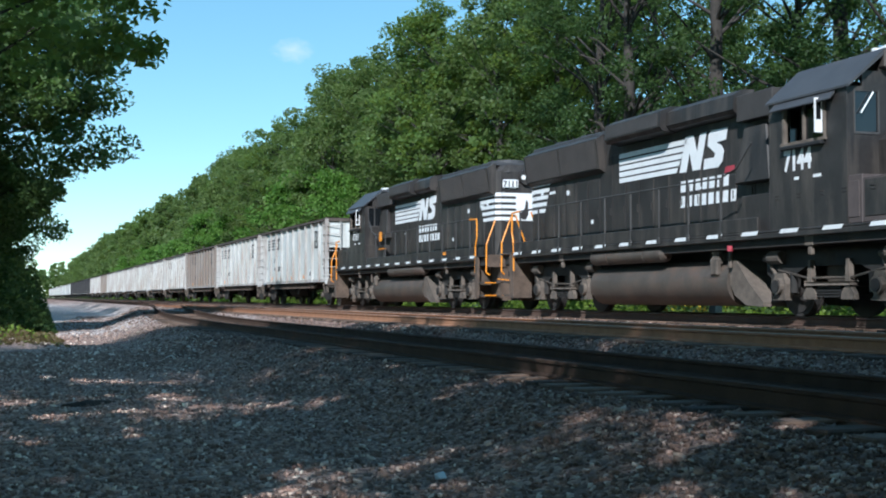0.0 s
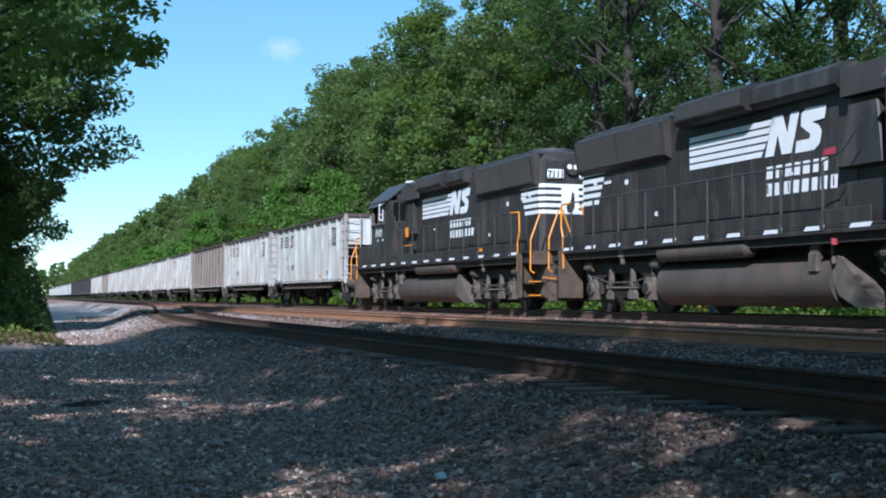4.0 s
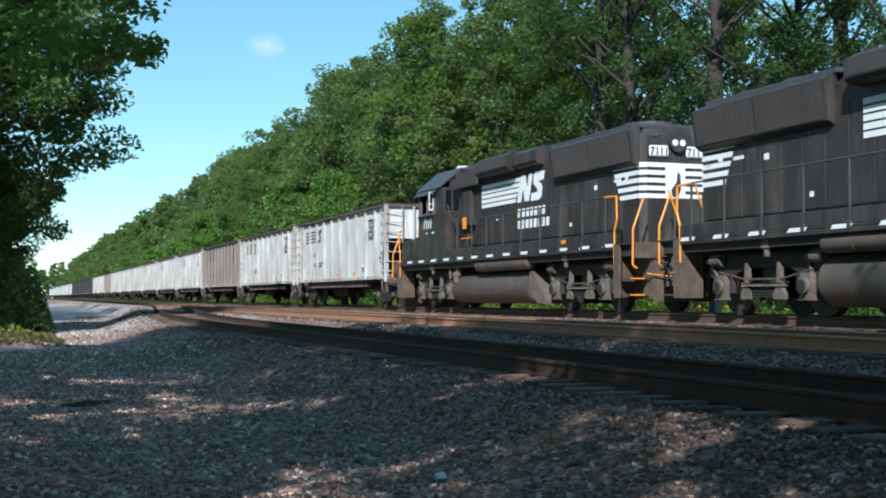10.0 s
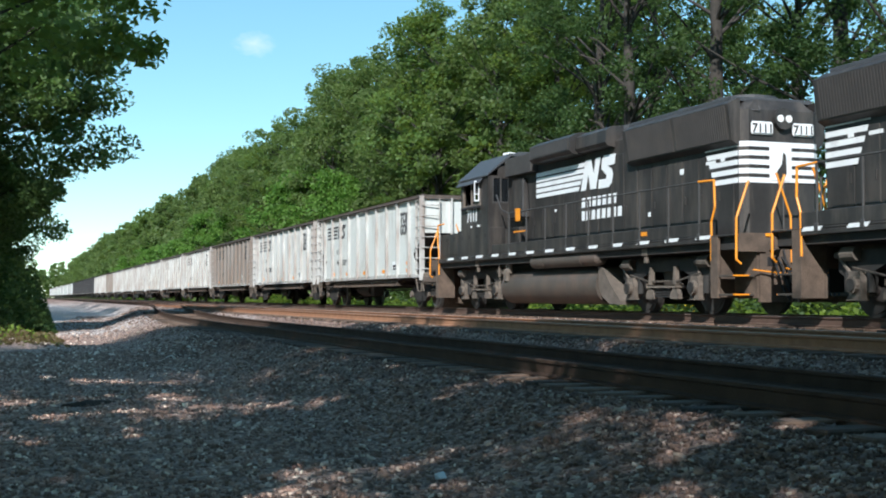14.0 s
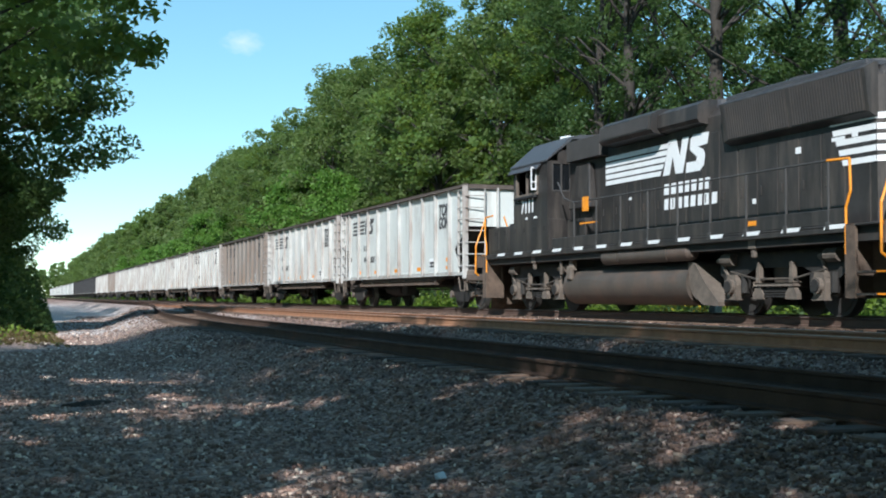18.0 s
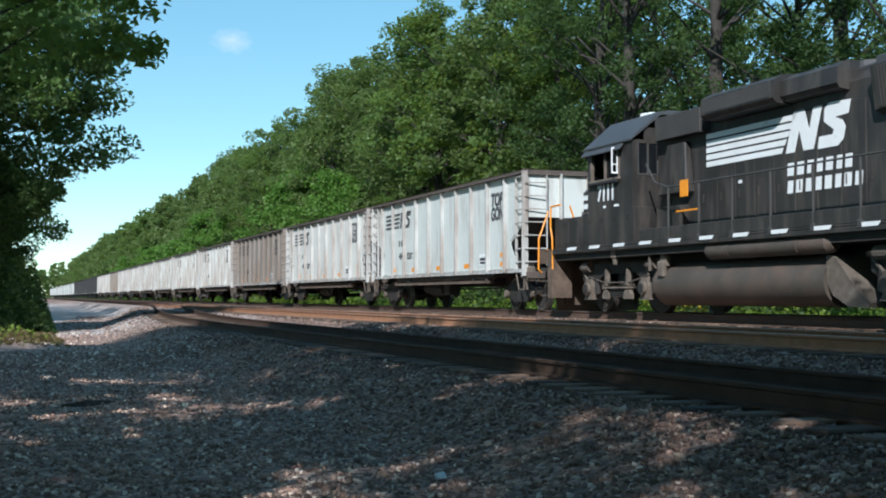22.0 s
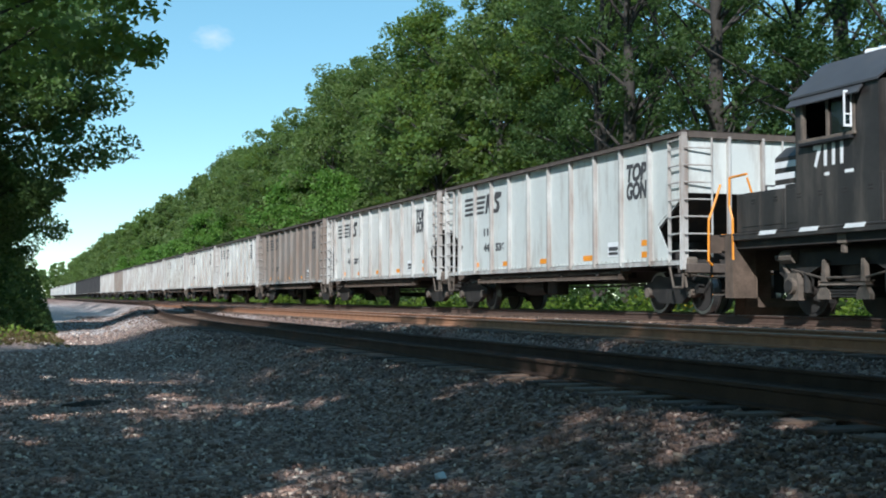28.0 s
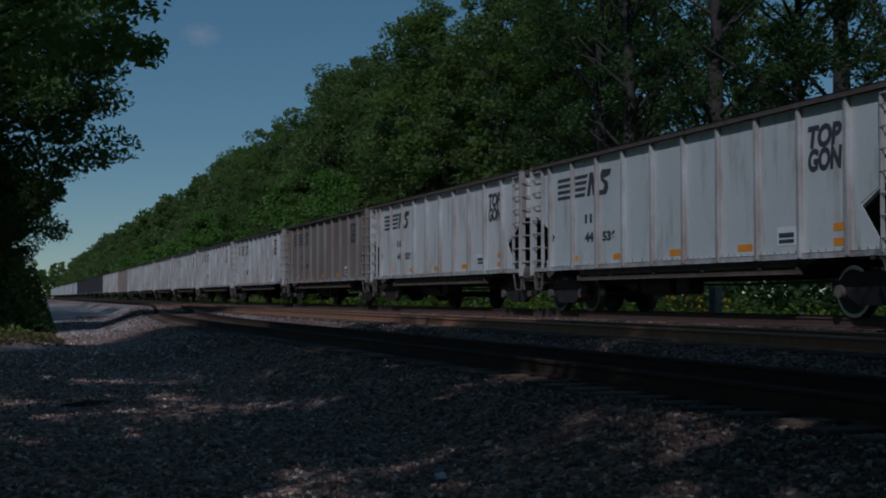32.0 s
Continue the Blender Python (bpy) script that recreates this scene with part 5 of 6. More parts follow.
    # chevrons, number boards, headlight and grab irons on the rear hood
    for k in range(5):
        z = 2.82 + 0.182 * k
        h = 0.105
        left = 1.62 - 0.085 * (4 - k)
        for s in (-1, 1):
            bm = bmesh.new()
            ya, yb = Y(0.382), Y(left)
            plate(bm, s * 0.947, s, [(ya, z), (yb - c * 0.03, z), (yb, z + h), (ya, z + h)])
            part("chevron_stripe", bm, M["white"], hood)
            bm = bmesh.new()
            p = [Vector((s * 0.934, Y(0.377), 0)), Vector((s * 0.776, Y(0.247), 0))]
            q = [bm.verts.new((p[i].x, p[i].y, zz)) for i, zz in ((0, z), (1, z), (1, z + h), (0, z + h))]
            bm.faces.new(q)
            rr = bmesh.ops.extrude_face_region(bm, geom=bm.faces[:])
            n = Vector((s * 0.13, -c * 0.156, 0)).normalized() * 0.006
            for vv in [g for g in rr["geom"] if isinstance(g, bmesh.types.BMVert)]:
                vv.co += n
            bmesh.ops.recalc_face_normals(bm, faces=bm.faces[:])
            part("chevron_stripe", bm, M["white"], hood)
        bm = bmesh.new()
        B(bm, -0.77, 0.77, 0.243, 0.249, z, z + h)
        part("chevron_stripe", bm, M["white"], hood)
    bm = bmesh.new()
    yy = Y(0.24)
    B(bm, -0.30, 0.22, 0.228, 0.2415, 2.88, 3.60)
    part("end_emblem", bm, M["white"], hood, "white painted emblem panel")
    bm = bmesh.new()
    o = -c * 0.01 + yy - c * 0.004
    slab_pts = [(-0.12, 2.86), (0.02, 2.86), (0.10, 3.02), (0.09, 3.38), (0.02, 3.46), (-0.02, 3.2), (-0.16, 3.02)]
    a1 = [bm.verts.new((x, o, z)) for x, z in slab_pts]
    bm.faces.new(a1)
    part("emblem_figure", bm, M["black"], hood)
    for s in (-1, 1):
        bm = bmesh.new()
        B(bm, s * 0.24, s * 0.74, 0.18, 0.25, 3.79, 4.05)
        bmesh.ops.bevel(bm, geom=bm.edges[:], offset=0.025, segments=2, affect="EDGES")
        nb = part("number_board", bm, M["white"], t)
        cu = bpy.data.curves.new("digits", "FONT")
        cu.body, cu.size, cu.extrude, cu.align_x, cu.offset = number, 0.25, 0.002, "CENTER", 0.006
        tmp = bpy.data.objects.new("digits", cu)
        me = bpy.data.meshes.new_from_object(tmp)
        bpy.data.objects.remove(tmp)
        mm = Matrix(((c, 0, 0, s * 0.49), (0, 0, -c, Y(0.176)), (0, 1, 0, 3.83), (0, 0, 0, 1)))
        me.transform(mm)
        me.materials.append(M["black"])
        dg = new("digits", me)
        dg.parent = nb
    bm = bmesh.new()
    rod(bm, (0, Y(0.30), 4.12), (0, Y(0.14), 4.12), 0.22, 18)
    hl = part("headlight", bm, M["black"], t)
    for x in (-0.1, 0.1):
        bm = bmesh.new()
        rod(bm, (x, Y(0.16), 4.12), (x, Y(0.125), 4.12), 0.075, 14)
        part("lens", bm, M["lamp"], hl, "clear headlight lens")
    bm = bmesh.new()
    pipe(bm, [(-0.82, Y(0.34), 4.36), (-0.80, Y(0.30), 4.28), (-0.55, Y(0.2), 4.28), (-0.55, Y(0.24), 4.36)], 0.012)
    part("grab_iron", bm, M["railgrey"], hood)
    # fuel tank, air reservoirs
    t0, t1 = (5.8, 11.7) if c > 0 else (4.78, 10.7)
    r0v, r1v = (5.5, 9.5) if c > 0 else (4.9, 8.4)
    e0, de = (t0, -1) if c > 0 else (t1, 1)        # the tank's end with the sloped plate
    for s in (-1, 1):
        bm = bmesh.new()
        prof = [(s * 0.2, 1.27)] + [(s * (0.92 + 0.46 * math.cos(radians(a))), 0.805 + 0.465 * math.sin(radians(a))) for a in range(90, -91, -12)] + [(s * 0.2, 0.34)]
        prism(bm, prof, *sorted((Y(t0), Y(t1))))
        part("fuel_tank", soften(bm), M["tank"], t)
        bm = bmesh.new()
        slab(bm, [(Y(e0 - 0.02 * de), 1.26), (Y(e0 + 0.22 * de), 1.22), (Y(e0 + 0.62 * de), 0.80), (Y(e0 + 1.10 * de), 0.42), (Y(e0 + 1.10 * de), 0.34), (Y(e0 + 0.55 * de), 0.36),
                  (Y(e0 + 0.15 * de), 0.55), (Y(e0 - 0.02 * de), 0.80)], s * 0.6, s * 1.30)
        part("tank_end_skid", bm, M["dust"], t, "dusty sloped end plate of the tank")
        bm = bmesh.new()
        rod(bm, (s * 1.34, Y(r0v + 0.12), 1.45), (s * 1.34, Y(r1v - 0.12), 1.45), 0.175, 16)
        for va, vb in ((r0v, r0v + 0.12), (r1v, r1v - 0.12)):
            rod(bm, (s * 1.34, Y(va), 1.45), (s * 1.34, Y(vb), 1.45), 0.11, 16, 0.175)
        for v in (r0v + 0.9, r1v - 0.9):
            rod(bm, (s * 1.34, Y(v), 1.45), (s * 1.34, Y(v + 0.06), 1.45), 0.185, 16)
        part("air_reservoir", soften(bm), M["tank"], t)
        bm = bmesh.new()
        fv = 10.25 if c < 0 else 11.3
        B(bm, s * 1.24, s * 1.36, fv - 0.13, fv + 0.13, 1.18, 1.66, 0.02)
        B(bm, s * 1.30, s * 1.42, fv - 0.10, fv + 0.16, 0.95, 1.30, 0.03)
        part("filler_cap", bm, M["dust"], t)
        bm = bmesh.new()
        rod(bm, (s * 1.36, Y(fv + 0.55), 1.1), (s * 1.36, Y(fv + 0.55), 1.5), 0.04, 8)
        part("vent_pipe", bm, M["dust"], t)
        for v in (3.3, 13.4):
            bm = bmesh.new()
            B(bm, s * 1.34, s * 1.46, v - 0.13, v + 0.13, 1.42, 1.62, 0.02)
            B(bm, s * 1.36, s * 1.44, v - 0.06, v + 0.06, 1.26, 1.42, 0.02)
            part("sand_pipe_bracket", bm, M["dust"], t)
    for v in (2.9, 13.65):
        truck_blomberg(t, Y(v), c)
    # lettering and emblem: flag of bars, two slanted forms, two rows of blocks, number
    nv = 13.64 if c > 0 else 13.2                 # middle of the engine number
    for s in (-1, 1):
        ctr = Y(7.88) if c > 0 else Y(7.79)
        y_left = ctr - s * 2.29
        x = s * 0.950
        for k in range(5):
            bm = bmesh.new()
            z = 3.24 + 0.146 * k
            ln = 2.62 + 0.10 * k
            plate(bm, x, s, [(y_left, z), (y_left + s * ln, z), (y_left + s * (ln + 0.06), z + 0.108), (y_left, z + 0.108)])
            part("emblem_bar", bm, M["white"], hood)
        for q in ([(2.74, 3.22), (3.02, 3.22), (3.16, 3.62), (3.28, 3.22), (3.58, 3.22), (3.84, 3.98), (3.58, 3.98), (3.46, 3.60), (3.32, 3.98), (3.00, 3.98)],
                  [(3.70, 3.20), (4.26, 3.20), (4.42, 3.30), (4.48, 3.52), (4.40, 3.64), (4.20, 3.72), (4.56, 3.74), (4.63, 3.98), (4.02, 4.0), (3.90, 3.90), (3.88, 3.68), (4.16, 3.50), (4.12, 3.42), (3.74, 3.42)]):
            bm = bmesh.new()
            plate(bm, x, s, [(y_left + s * a, z) for a, z in q])
            part("emblem_form", bm, M["white"], hood)
        for zr, word, y0, w in ((2.79, (0.28, 0.28, 0.26, 0.24, 0.28, 0.22, 0.26), 2.76, 1.95), (2.46, (0.24, 0.27, 0.27, 0.24, 0.27, 0.23, 0.27, 0.27), 2.76, 2.22)):
            tot = sum(word)
            p = y0
            for wd in word:
                ww = wd / tot * w
                bm = bmesh.new()
                plate(bm, x, s, [(y_left + s * (p + 0.02), zr), (y_left + s * (p + ww * 0.72), zr), (y_left + s * (p + ww * 0.72 + 0.02), zr + 0.24), (y_left + s * (p + 0.04), zr + 0.24)])
                part("word_block", bm, M["white"], hood)
                p += ww
        letters("number", number, 0.37, M["white"], cab, s * 1.522, Y(nv) - s * 0.40, 2.80, s, width=0.80, bold=0.022, label="white painted engine number")
        for a, w in ((-0.10, 0.13), (0.44, 0.22)):
            bm = bmesh.new()
            plate(bm, s * 1.522, s, [(Y(nv) + s * a, 2.61), (Y(nv) + s * (a + w), 2.61), (Y(nv) + s * (a + w), 2.665), (Y(nv) + s * a, 2.665)])
            part("small_marking", bm, M["white"], cab)
        for v, z, w, h in ((2.6, 3.18, 0.16, 0.12), (1.55, 3.28, 0.36, 0.07), (1.0, 3.30, 0.16, 0.08), (4.0, 2.35, 0.12, 0.1), (9.0, 2.80, 0.12, 0.06)):
            bm = bmesh.new()
            plate(bm, s * 0.950, s, [(Y(v), z), (Y(v) + s * w, z), (Y(v) + s * w, z + h), (Y(v), z + h)])
            part("stencil", bm, M["white"], hood)
        if number == "7111":
            bm = bmesh.new()
            B(bm, s * 1.562, s * 1.575, 9.90, 10.22, 2.60, 2.95, 0.004)
            part("orange_placard", bm, M["orange"], t, "square orange placard")
            bm = bmesh.new()
            B(bm, s * 1.50, s * 1.53, 9.55, 10.45, 2.30, 2.335)
            part("orange_bar", bm, M["orange"], t)
            bm = bmesh.new()
            B(bm, s * 1.553, s * 1.56, 3.0, 3.26, 1.86, 1.95)
            part("orange_sticker", bm, M["orange"], t)
        else:
            bm = bmesh.new()
            plate(bm, s * 0.952, s, [(y_left + s * 4.5, 3.06), (y_left + s * 4.86, 3.07), (y_left + s * 4.86, 3.19), (y_left + s * 4.54, 3.18)])
            part("red_sticker", bm, M["red"], hood)
            bm = bmesh.new()
            rod(bm, (s * 1.50, Y(11.0), 1.41), (s * 1.50, Y(11.0), 1.52), 0.055, 10)
            part("red_valve", bm, M["red"], t)
    return t


M["railgrey"] = mat("handrail_paint", (0.055, 0.052, 0.05), 0.55, var=0.2)
engine_b = locomotive("7111", 1, "black diesel locomotive running long hood first, white chevrons and stripes", "")
MOVERS.append((engine_b, 8.27))
engine_a = locomotive("7144", -1, "black diesel locomotive with white striped emblem, cab leading", "")
MOVERS.append((engine_a, -10.27))


# ---------------------------------------------------------------- gondola cars
def paint(name, base, rust=0.3, tint=None):
    return mat(name, base, 0.6, var=0.08, scale=0.9, tint=tint, dirt=rust, dirt_col=(0.20, 0.13, 0.09), streak=True, bump=0.15, bscale=2.5)


M["car_blue"] = paint("pale_blue_grey_paint", (0.59, 0.61, 0.58), 0.32)
M["car_white"] = paint("white_car_paint", (0.66, 0.655, 0.615), 0.36)
M["car_brown"] = paint("rust_stained_paint", (0.25, 0.22, 0.195), 0.7)
M["car_grey"] = paint("dull_grey_paint", (0.46, 0.46, 0.44), 0.35)
M["car_green"] = paint("pale_greenish_paint", (0.54, 0.57, 0.53), 0.24)
M["car_black"] = paint("black_car_paint", (0.03, 0.03, 0.032), 0.2)
M["chord"] = mat("rusty_dark_steel", (0.09, 0.07, 0.058), 0.8, var=0.35, scale=4, dirt=0.4)
M["inkgrey"] = mat("faded_black_lettering", (0.055, 0.055, 0.058), 0.6, var=0.3, scale=5)
M["rib"] = mat("rib_paint", (0.46, 0.455, 0.435), 0.65, var=0.2, scale=2, dirt=0.7, dirt_col=(0.20, 0.12, 0.08), streak=True)
HL = 7.15                        # half length of the body
RIBS = [-5.70 + 1.312 * i for i in range(10)]
SIDE = [(-HL, 3.90), (HL, 3.90), (HL, 2.72), (5.95, 2.08), (6.45, 1.42), (6.45, 1.24), (-6.45, 1.24), (-6.45, 1.42), (-5.95, 2.08), (-HL, 2.72)]


def freight_truck(t, yc):
    """Cast two-axle truck under a freight car."""
    for s in (-1, 1):
        bm = bmesh.new()
        prof = [(-1.15, 0.62), (-0.95, 0.66), (-0.45, 0.80), (0.45, 0.80), (0.95, 0.66), (1.15, 0.62), (1.15, 0.44), (0.80, 0.42), (0.45, 0.22), (-0.45, 0.22), (-0.80, 0.42), (-1.15, 0.44)]
        slab(bm, [(yc + a, b) for a, b in prof], s * 0.94, s * 1.08)
        f = tp("truck_frame", bm, M["frameblack"], t)
        for a in (-0.89, 0.89):
            bm = bmesh.new()
            rod(bm, (s * 1.0, yc + a, 0.457), (s * 1.16, yc + a, 0.457), 0.11, 12)
            bx(bm, s * 1.0 - 0.07, s * 1.0 + 0.07, yc + a - 0.15, yc + a + 0.15, 0.5, 0.66, 0.02)
            part("bearing", bm, M["dust"], f)
        bm = bmesh.new()
        for a in (-0.16, 0.0, 0.16):
            rod(bm, (s * 1.02, yc + a, 0.30), (s * 1.02, yc + a, 0.66), 0.065, 8)
        part("spring", bm, M["shadow"], f)
    bm = bmesh.new()
    bx(bm, -1.0, 1.0, yc - 0.2, yc + 0.2, 0.55, 0.86, 0.03)
    tp("bolster", bm, M["shadow"], t)
    for a in (-0.89, 0.89):
        wheelset(t, yc + a, 0.457)


def gondola():
    """A deep open coal car with outside ribs, sloped end floors, ladders and hopper pockets."""
    t = thing("gondola_car", "pale grey ribbed open coal car with dark emblem and lettering", "freight car", "coal cars of the train")
    for s in (-1, 1):
        bm = bmesh.new()
        slab(bm, SIDE, s * 1.388, s * 1.405)
        side = part("side_panel", bm, M["car_blue"], t)
        for y in RIBS:
            bm = bmesh.new()
            zb = 1.22
            slab(bm, [(y - 0.04, zb), (y + 0.04, zb), (y + 0.034, 3.90), (y - 0.034, 3.90)], s * 1.405, s * 1.51)
            part("rib", bm, M["rib"], side)
        bm = bmesh.new()
        bx(bm, s * 1.36, s * 1.54, -HL - 0.02, HL + 0.02, 3.90, 4.0, 0.015)
        part("top_chord", bm, M["chord"], t)
        bm = bmesh.new()
        bx(bm, s * 1.38, s * 1.47, -HL, HL, 1.20, 1.30, 0.01)
        part("side_sill", bm, M["rib"], t)
        bm = bmesh.new()
        bx(bm, s * 1.10, s * 1.36, -4.2, 4.6, 1.06, 1.20, 0.01)
        bx(bm, s * 1.20, s * 1.42, -4.2, 4.6, 0.93, 1.03, 0.02)
        part("shelf", bm, M["grime"], t)
        bm = bmesh.new()
        k = -6.35
        while k < 6.4:
            rod(bm, (s * 1.41, k, 1.345), (s * 1.425, k, 1.345), 0.022, 6)
            k += 0.215
        tagged(part("rivet_strip", bm, M["rib"], side), kind="stuff")
        # gusset, corner posts and ladders
        for e in (-1, 1):
            bm = bmesh.new()
            bx(bm, s * 1.40, s * 1.54, e * HL - 0.035, e * HL + 0.035, 1.10, 3.96, 0.012)
            part("corner_post", bm, M["rib"], t)
            lad = None
            yi = e * (HL - 0.58)
            bm = bmesh.new()
            bx(bm, s * 1.44, s * 1.50, yi - 0.015, yi + 0.015, 1.25, 3.88, 0.005)
            lad = part("ladder", bm, M["rib"], t)
            for z in (1.48, 1.84, 2.20, 2.56, 2.92, 3.28, 3.64, 3.82):
                bm = bmesh.new()
                rod(bm, (s * 1.50, yi, z), (s * 1.50, e * HL, z + 0.01), 0.018, 6)
                part("rung", bm, M["rib"], lad)
            bm = bmesh.new()
            pipe(bm, [(s * 1.47, yi - e * 0.0, 1.15), (s * 1.45, yi + e * 0.12, 0.72), (s * 1.45, e * (HL - 0.1), 0.72), (s * 1.47, e * (HL - 0.05), 1.15)], 0.025)
            part("stirrup_step", bm, M["dust"], t)
    for e in (-1, 1):
        bm = bmesh.new()
        slab(bm, [(e * (HL - 0.03), 3.92), (e * (HL + 0.02), 3.92), (e * (HL + 0.02), 2.70), (e * (HL - 0.03), 2.70)], -1.36, 1.36)
        endw = part("end_panel", bm, M["car_blue"], t)
        # coloured near-black for the shaded void below the end panel
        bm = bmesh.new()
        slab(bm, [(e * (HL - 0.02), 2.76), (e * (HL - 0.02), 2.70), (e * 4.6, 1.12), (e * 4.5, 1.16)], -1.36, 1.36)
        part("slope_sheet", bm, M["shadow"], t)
        bm = bmesh.new()
        bx(bm, -1.40, 1.40, e * (HL + 0.02), e * (HL + 0.10), 3.86, 4.0, 0.012)
        part("end_chord", bm, M["chord"], t)
        bm = bmesh.new()
        bx(bm, -1.45, 1.45, min(e * (HL - 0.30), e * (HL + 0.14)), max(e * (HL - 0.30), e * (HL + 0.14)), 1.02, 1.22, 0.015)
        part("end_sill", bm, M["chord"], t)
        for x in (-0.42, 0.42):
            bm = bmesh.new()
            bx(bm, x - 0.03, x + 0.03, e * HL + (0.02 if e > 0 else -0.14), e * HL + (0.14 if e > 0 else -0.02), 1.2, 3.90, 0.01)
            part("end_post", bm, M["rib"], t)
        lx = 0.88
        for s in (-1, 1):
            bm = bmesh.new()
            bx(bm, s * lx - 0.016, s * lx + 0.016, e * (HL + 0.15) - 0.02, e * (HL + 0.15) + 0.02, 1.35, 3.86, 0.005)
            lad = part("ladder", bm, M["rib"], t)
            for z in (1.48, 1.84, 2.20, 2.56, 2.92, 3.28, 3.64):
                bm = bmesh.new()
                rod(bm, (s * lx, e * (HL + 0.16), z), (s * 1.5, e * (HL + 0.08), z), 0.018, 6)
                part("rung", bm, M["rib"], lad)
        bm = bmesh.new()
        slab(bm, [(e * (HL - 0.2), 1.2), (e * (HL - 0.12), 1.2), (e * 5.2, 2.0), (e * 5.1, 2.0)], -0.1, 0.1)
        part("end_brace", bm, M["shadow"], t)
        # upright sheet in the same near-black as the shaded underside
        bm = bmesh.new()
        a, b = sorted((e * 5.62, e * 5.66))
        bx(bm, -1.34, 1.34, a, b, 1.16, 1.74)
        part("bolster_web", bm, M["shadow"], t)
        bm = bmesh.new()
        a, b = sorted((e * (HL + 0.1), e * (HL + 0.45)))
        bx(bm, -0.10, 0.10, a, b, 0.74, 0.96, 0.02)
        a, b = sorted((e * (HL + 0.36), e * (HL + 0.60)))
        bx(bm, -0.17, 0.17, a - 0.0, b, 0.66, 1.02, 0.05)
        a, b = sorted((e * (HL - 0.9), e * (HL + 0.12)))
        bx(bm, -0.28, 0.28, a, b, 0.70, 1.04, 0.02)
        part("coupler", bm, M["under"], t)
        bm = bmesh.new()
        pipe(bm, [(0.3, e * HL, 0.95), (0.35, e * (HL + 0.25), 0.7), (0.2, e * (HL + 0.5), 0.42)], 0.025)
        part("air_hose", bm, M["rubber"], t)
        bm = bmesh.new()
        pipe(bm, [(-1.4, e * (HL + 0.16), 0.98), (-0.5, e * (HL + 0.2), 0.9), (0, e * (HL + 0.3), 1.05)], 0.018)
        part("cut_lever", bm, M["under"], t)
        for s in (-1, 1):
            bm = bmesh.new()
            bx(bm, s * 1.30 - 0.14, s * 1.30 + 0.14, e * (HL - 0.05) - 0.13, e * (HL - 0.05) + 0.13, 0.94, 1.36, 0.05)
            pipe(bm, [(s * 1.42, e * (HL - 0.1), 1.1), (s * 1.38, e * (HL - 0.05), 0.72)], 0.03)
            part("corner_casting", bm, M["dust"], t)
    bm = bmesh.new()
    bx(bm, -0.33, 0.33, -HL + 0.4, HL - 0.4, 0.86, 1.14, 0.02)
    bx(bm, -1.36, 1.36, -4.6, 4.6, 1.12, 1.17)
    part("centre_sill", bm, M["shadow"], t)
    # brake gear hung under the floor
    bm = bmesh.new()
    rod(bm, (-0.72, 1.0, 0.80), (-0.72, 2.3, 0.80), 0.24, 16)
    part("air_reservoir", bm, M["frameblack"], t)
    bm = bmesh.new()
    rod(bm, (-0.62, 2.75, 0.82), (-0.62, 3.25, 0.82), 0.17, 14)
    rod(bm, (-0.62, 3.25, 0.82), (-0.5, 4.1, 0.80), 0.03, 6)
    part("brake_cylinder", bm, M["frameblack"], t)
    bm = bmesh.new()
    bx(bm, -0.95, -0.55, 0.2, 0.75, 0.58, 0.98, 0.04)
    part("brake_valve", bm, M["shadow"], t)
    bm = bmesh.new()
    pipe(bm, [(-0.42, -6.6, 0.84), (-0.42, -1.0, 0.78), (-0.42, 6.6, 0.84)], 0.024)
    part("train_pipe", bm, M["shadow"], t)
    for y in (-3.0, -1.0, 1.0, 3.0):
        bm = bmesh.new()
        bx(bm, -1.38, 1.38, y - 0.06, y + 0.06, 0.98, 1.12, 0.01)
        part("cross_bearer", bm, M["shadow"], t)
    for y in (-5.92, 5.92):
        freight_truck(t, y)
    # emblem, lettering and reflectors on both sides
    sides = [o for o in t.children if o.name.startswith("side_panel")]
    for s, side in zip((-1, 1), sides):
        x = s * 1.407
        yl = -s * -0.0 + (5.76 if s < 0 else -5.76)
        for k in range(4):
            bm = bmesh.new()
            z = 2.99 + 0.15 * k
            ln = 1.52 + 0.05 * k
            plate(bm, x, s, [(yl, z), (yl + s * ln, z), (yl + s * (ln + 0.04), z + 0.085), (yl, z + 0.085)], 0.004)
            part("emblem_bar", bm, M["inkgrey"], side)
        for q in ([(1.66, 2.98), (1.82, 2.98), (1.90, 3.28), (1.97, 2.98), (2.13, 2.98), (2.28, 3.55), (2.13, 3.55), (2.07, 3.27), (1.99, 3.55), (1.81, 3.55)],
                  [(2.16, 2.96), (2.66, 2.96), (2.78, 3.10), (2.74, 3.26), (2.50, 3.34), (2.86, 3.40), (2.92, 3.54), (2.46, 3.56), (2.36, 3.44), (2.40, 3.30), (2.58, 3.20), (2.52, 3.08), (2.16, 3.08)]):
            bm = bmesh.new()
            plate(bm, x, s, [(yl + s * a, z) for a, z in q], 0.004)
            part("emblem_form", bm, M["inkgrey"], side)
        yt = -4.57 if s < 0 else 4.57
        letters("lettering", "TOP", 0.38, M["inkgrey"], side, x, yt, 3.16, s, width=0.93, shear=0.18, bold=0.028)
        letters("lettering", "GON", 0.38, M["inkgrey"], side, x, yt, 2.75, s, width=0.93, shear=0.12, bold=0.028)
        yn = 4.22 if s < 0 else -4.22
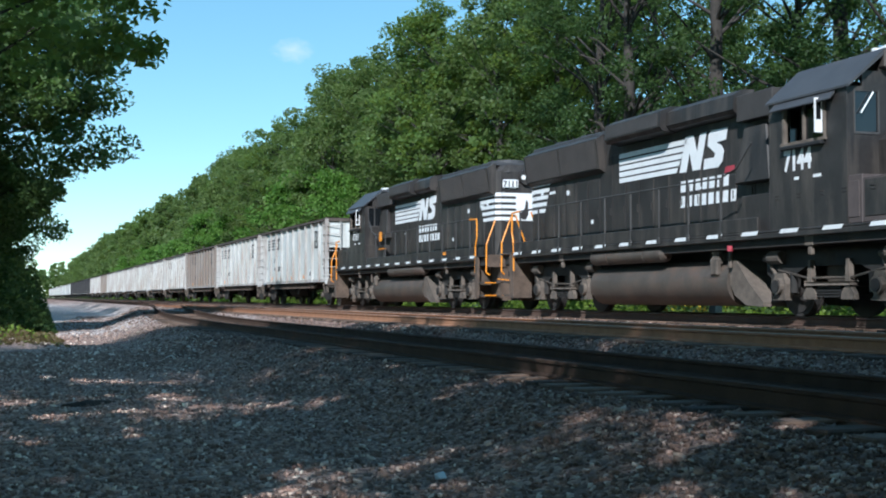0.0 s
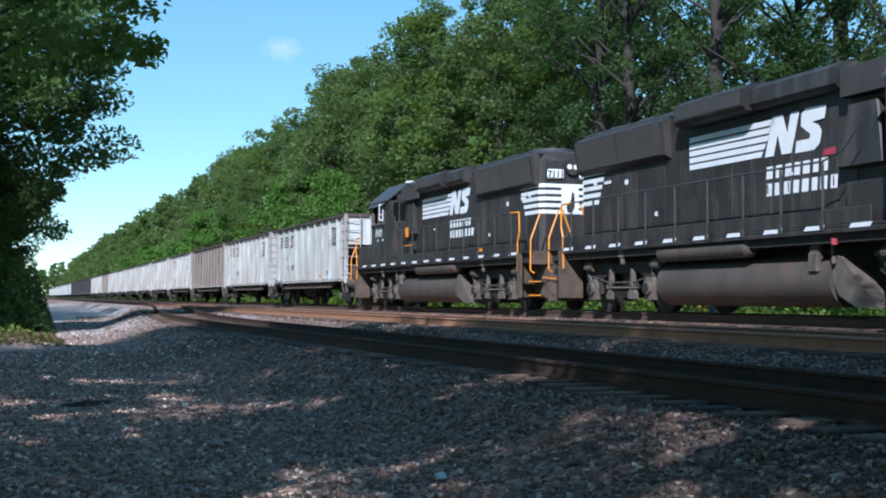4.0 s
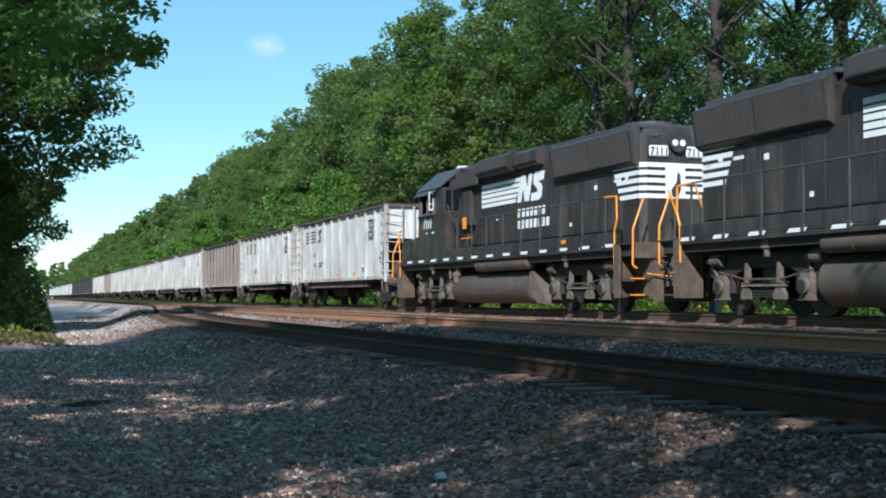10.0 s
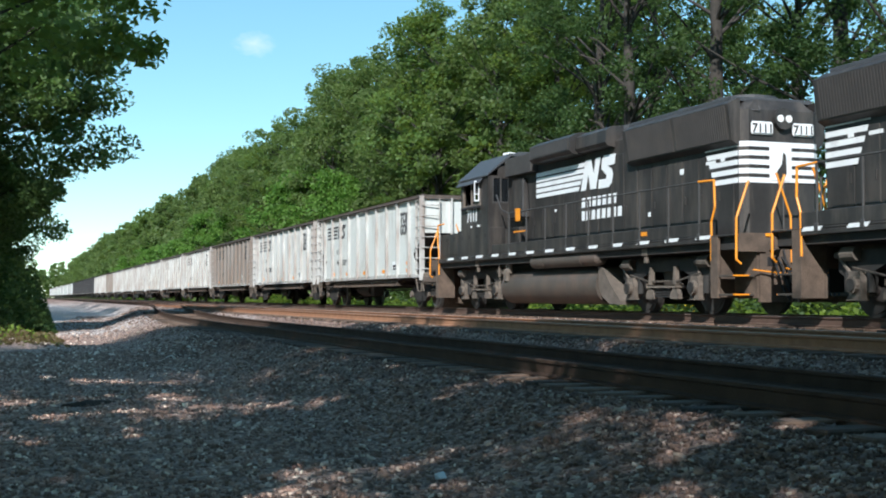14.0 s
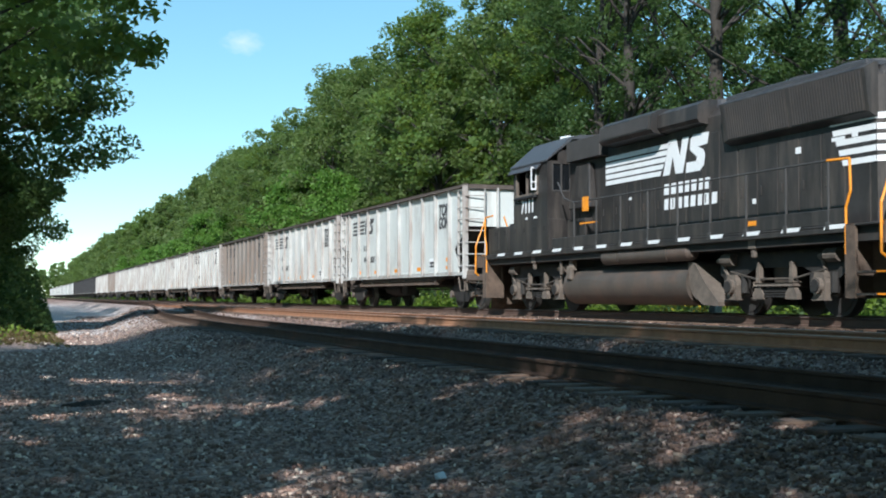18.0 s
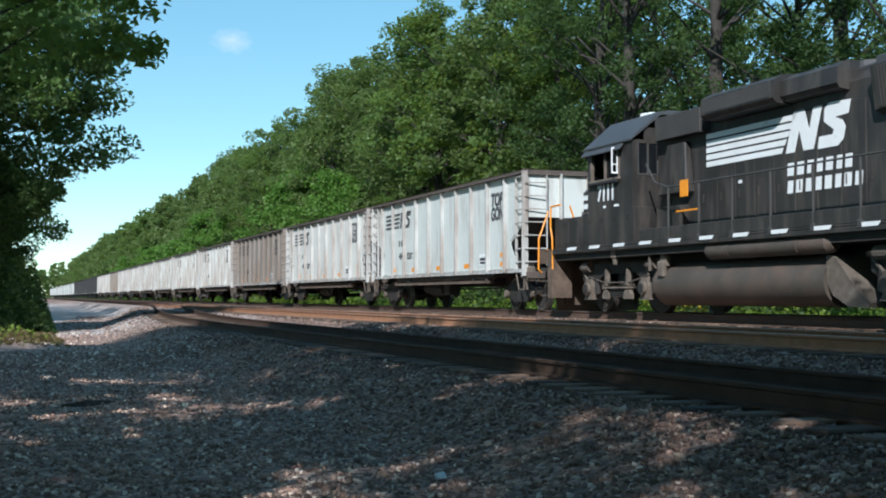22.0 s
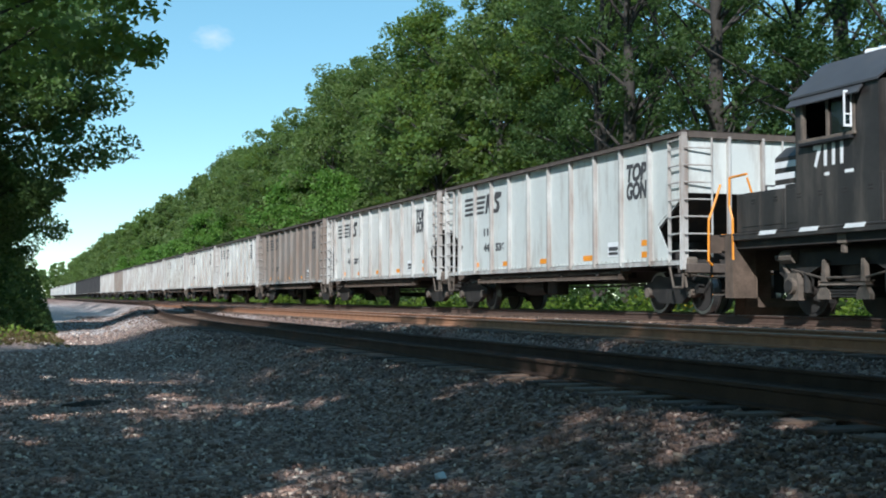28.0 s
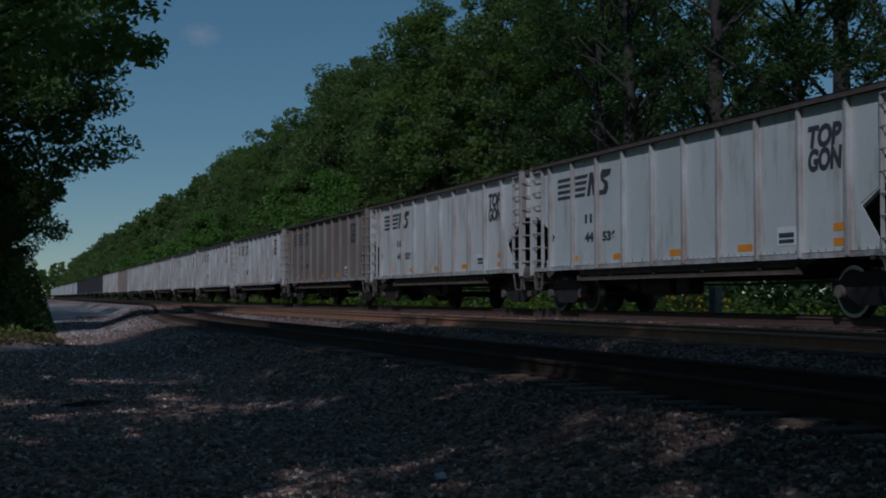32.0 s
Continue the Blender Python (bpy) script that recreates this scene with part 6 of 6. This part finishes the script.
        for a in (0.0, 0.26):
            bm = bmesh.new()
            plate(bm, x, s, [(yn + s * a, 2.32), (yn + s * (a + 0.12), 2.32), (yn + s * (a + 0.12), 2.54), (yn + s * a, 2.54)], 0.004)
            part("mark_block", bm, M["inkgrey"], side)
        letters("lettering", "44", 0.23, M["inkgrey"], side, x, 4.22 if s < 0 else -4.22, 1.87, s, width=0.46)
        letters("lettering", "536", 0.23, M["inkgrey"], side, x, 3.30 if s < 0 else -3.30, 1.86, s, width=0.66)
        yd = -3.64 if s < 0 else 3.64
        bm = bmesh.new()
        plate(bm, x, s, [(yd, 1.46), (yd + s * 0.56, 1.46), (yd + s * 0.56, 1.80), (yd, 1.80)], 0.004)
        part("data_panel", bm, M["white"], side)
        for k in range(2):
            bm = bmesh.new()
            plate(bm, x + s * 0.004, s, [(yd + s * 0.05, 1.50 + 0.1 * k), (yd + s * 0.5, 1.50 + 0.1 * k), (yd + s * 0.5, 1.57 + 0.12 * k), (yd + s * 0.05, 1.57 + 0.12 * k)], 0.004)
            part("data_bar", bm, M["inkgrey"], side)
        for a, w, z in ((-5.25, 0.36, 1.66), (-5.25, 0.36, 1.40), (-2.35, 0.5, 1.40), (0.2, 0.45, 1.40), (2.75, 0.42, 1.40), (4.95, 0.34, 1.42)):
            bm = bmesh.new()
            yo = a if s < 0 else -a
            plate(bm, x, s, [(yo + 0.0, z), (yo - s * -w, z), (yo - s * -w, z + 0.13), (yo, z + 0.13)], 0.005)
            part("reflector", bm, M["orange"], side)
    return t


PITCH, FIRST = 15.06, 25.58
first_car = gondola()
MOVERS.append((first_car, FIRST))
ROLL_SRC = [(o, y, r) for o, y, r in ROLLERS if o.parent == first_car]
LOOKS = [None, ("car_white", "white ribbed open coal car streaked with rust"), ("car_brown", "rust-brown weathered open coal car with faint emblem"),
         ("car_white", "bright white open coal car with dark emblem"), ("car_white", "white open coal car with small dark emblem"),
         ("car_green", "pale greenish open coal car"), ("car_grey", "dull grey open coal car"), ("car_green", "pale open coal car with weathered paint"),
         ("car_grey", "grey open coal car with dark emblem"), ("car_brown", "tan weathered open coal car"), ("car_white", "white open coal car in the long train"),
         ("car_grey", "grey weathered open coal car far down the train"),
         ]
LOOKS += [("car_black", "black open coal car far down the train")] * 6
LOOKS += [(k, w + " open coal car far down the train") for k, w in (("car_white", "white"), ("car_grey", "grey"), ("car_white", "white"), ("car_green", "pale"))] * 4
SMALL = ("rung", "mark_block", "data_bar", "data_panel", "rivet_strip", "reflector", "air_hose", "cut_lever", "spring", "bearing", "lettering", "stirrup_step")


FAR_KEEP = ("bolster_web", "side_panel", "rib", "end_panel", "top_chord", "side_sill", "centre_sill", "slope_sheet", "truck_frame", "wheelset", "corner_post", "end_sill", "coupler")


def base_name(o):
    return o.name.split(".")[0]


for n, lk in enumerate(LOOKS):
    if lk is None:
        continue
    car = copy_thing(first_car, pose(MAIN, 40 + 16 * n, 0))
    tagged(car, label=lk[1])
    for o in list(car.children_recursive):
        b = base_name(o)
        if (n > 11 and (b not in FAR_KEEP or b == "rib" and n > 17)) or n > 5 and b in SMALL or (lk[0] in ("car_black",) and b.startswith(("emblem", "lettering", "mark", "data"))):
            bpy.data.objects.remove(o)
            continue
        if b in ("side_panel", "end_panel") or (b in ("rib", "corner_post", "end_post", "ladder") and lk[0] in ("car_brown", "car_black")):
            o.material_slots[0].link = "OBJECT"
            o.material_slots[0].material = M[lk[0]]
        if b == "wheelset":
            ROLLERS.append((o, o.matrix_local.translation.y, 0.457))
    MOVERS.append((car, FIRST + PITCH * n))


# ---------------------------------------------------------------- everything that moves
def motions():
    for t, c in MOVERS:
        rows = []
        for i in range(33):
            y = travel(i) + c
            rows.append((i, pose(main_x(y), y, 0, 0, 0, -math.degrees(math.atan(main_x(y + 0.5) - main_x(y - 0.5))))))
        walk(t, rows)
    for o, y, r in ROLLERS:
        walk(o, [(0.4 * i, pose(0, y, r + MAIN_Z, math.degrees((travel(0) - travel(0.4 * i)) / r))) for i in range(81)])
    # the cloud drifts from right to left across the sky
    side = AIM.cross(Vector((0, 0, 1))).normalized()
    upw = side.cross(AIM).normalized()
    rows = []
    for tt, a, b in ((0, -0.1233, 0.1632), (6, -0.1361, 0.1655), (13, -0.1527, 0.1682), (19, -0.1669, 0.1700), (23, -0.1761, 0.1714), (28, -0.1889, 0.1738), (32, -0.1990, 0.1760)):
        p = EYE + (AIM + side * a + upw * b) * 2200.0
        rows.append((tt, look(p, EYE)))
    walk(cloud, rows)


motions()
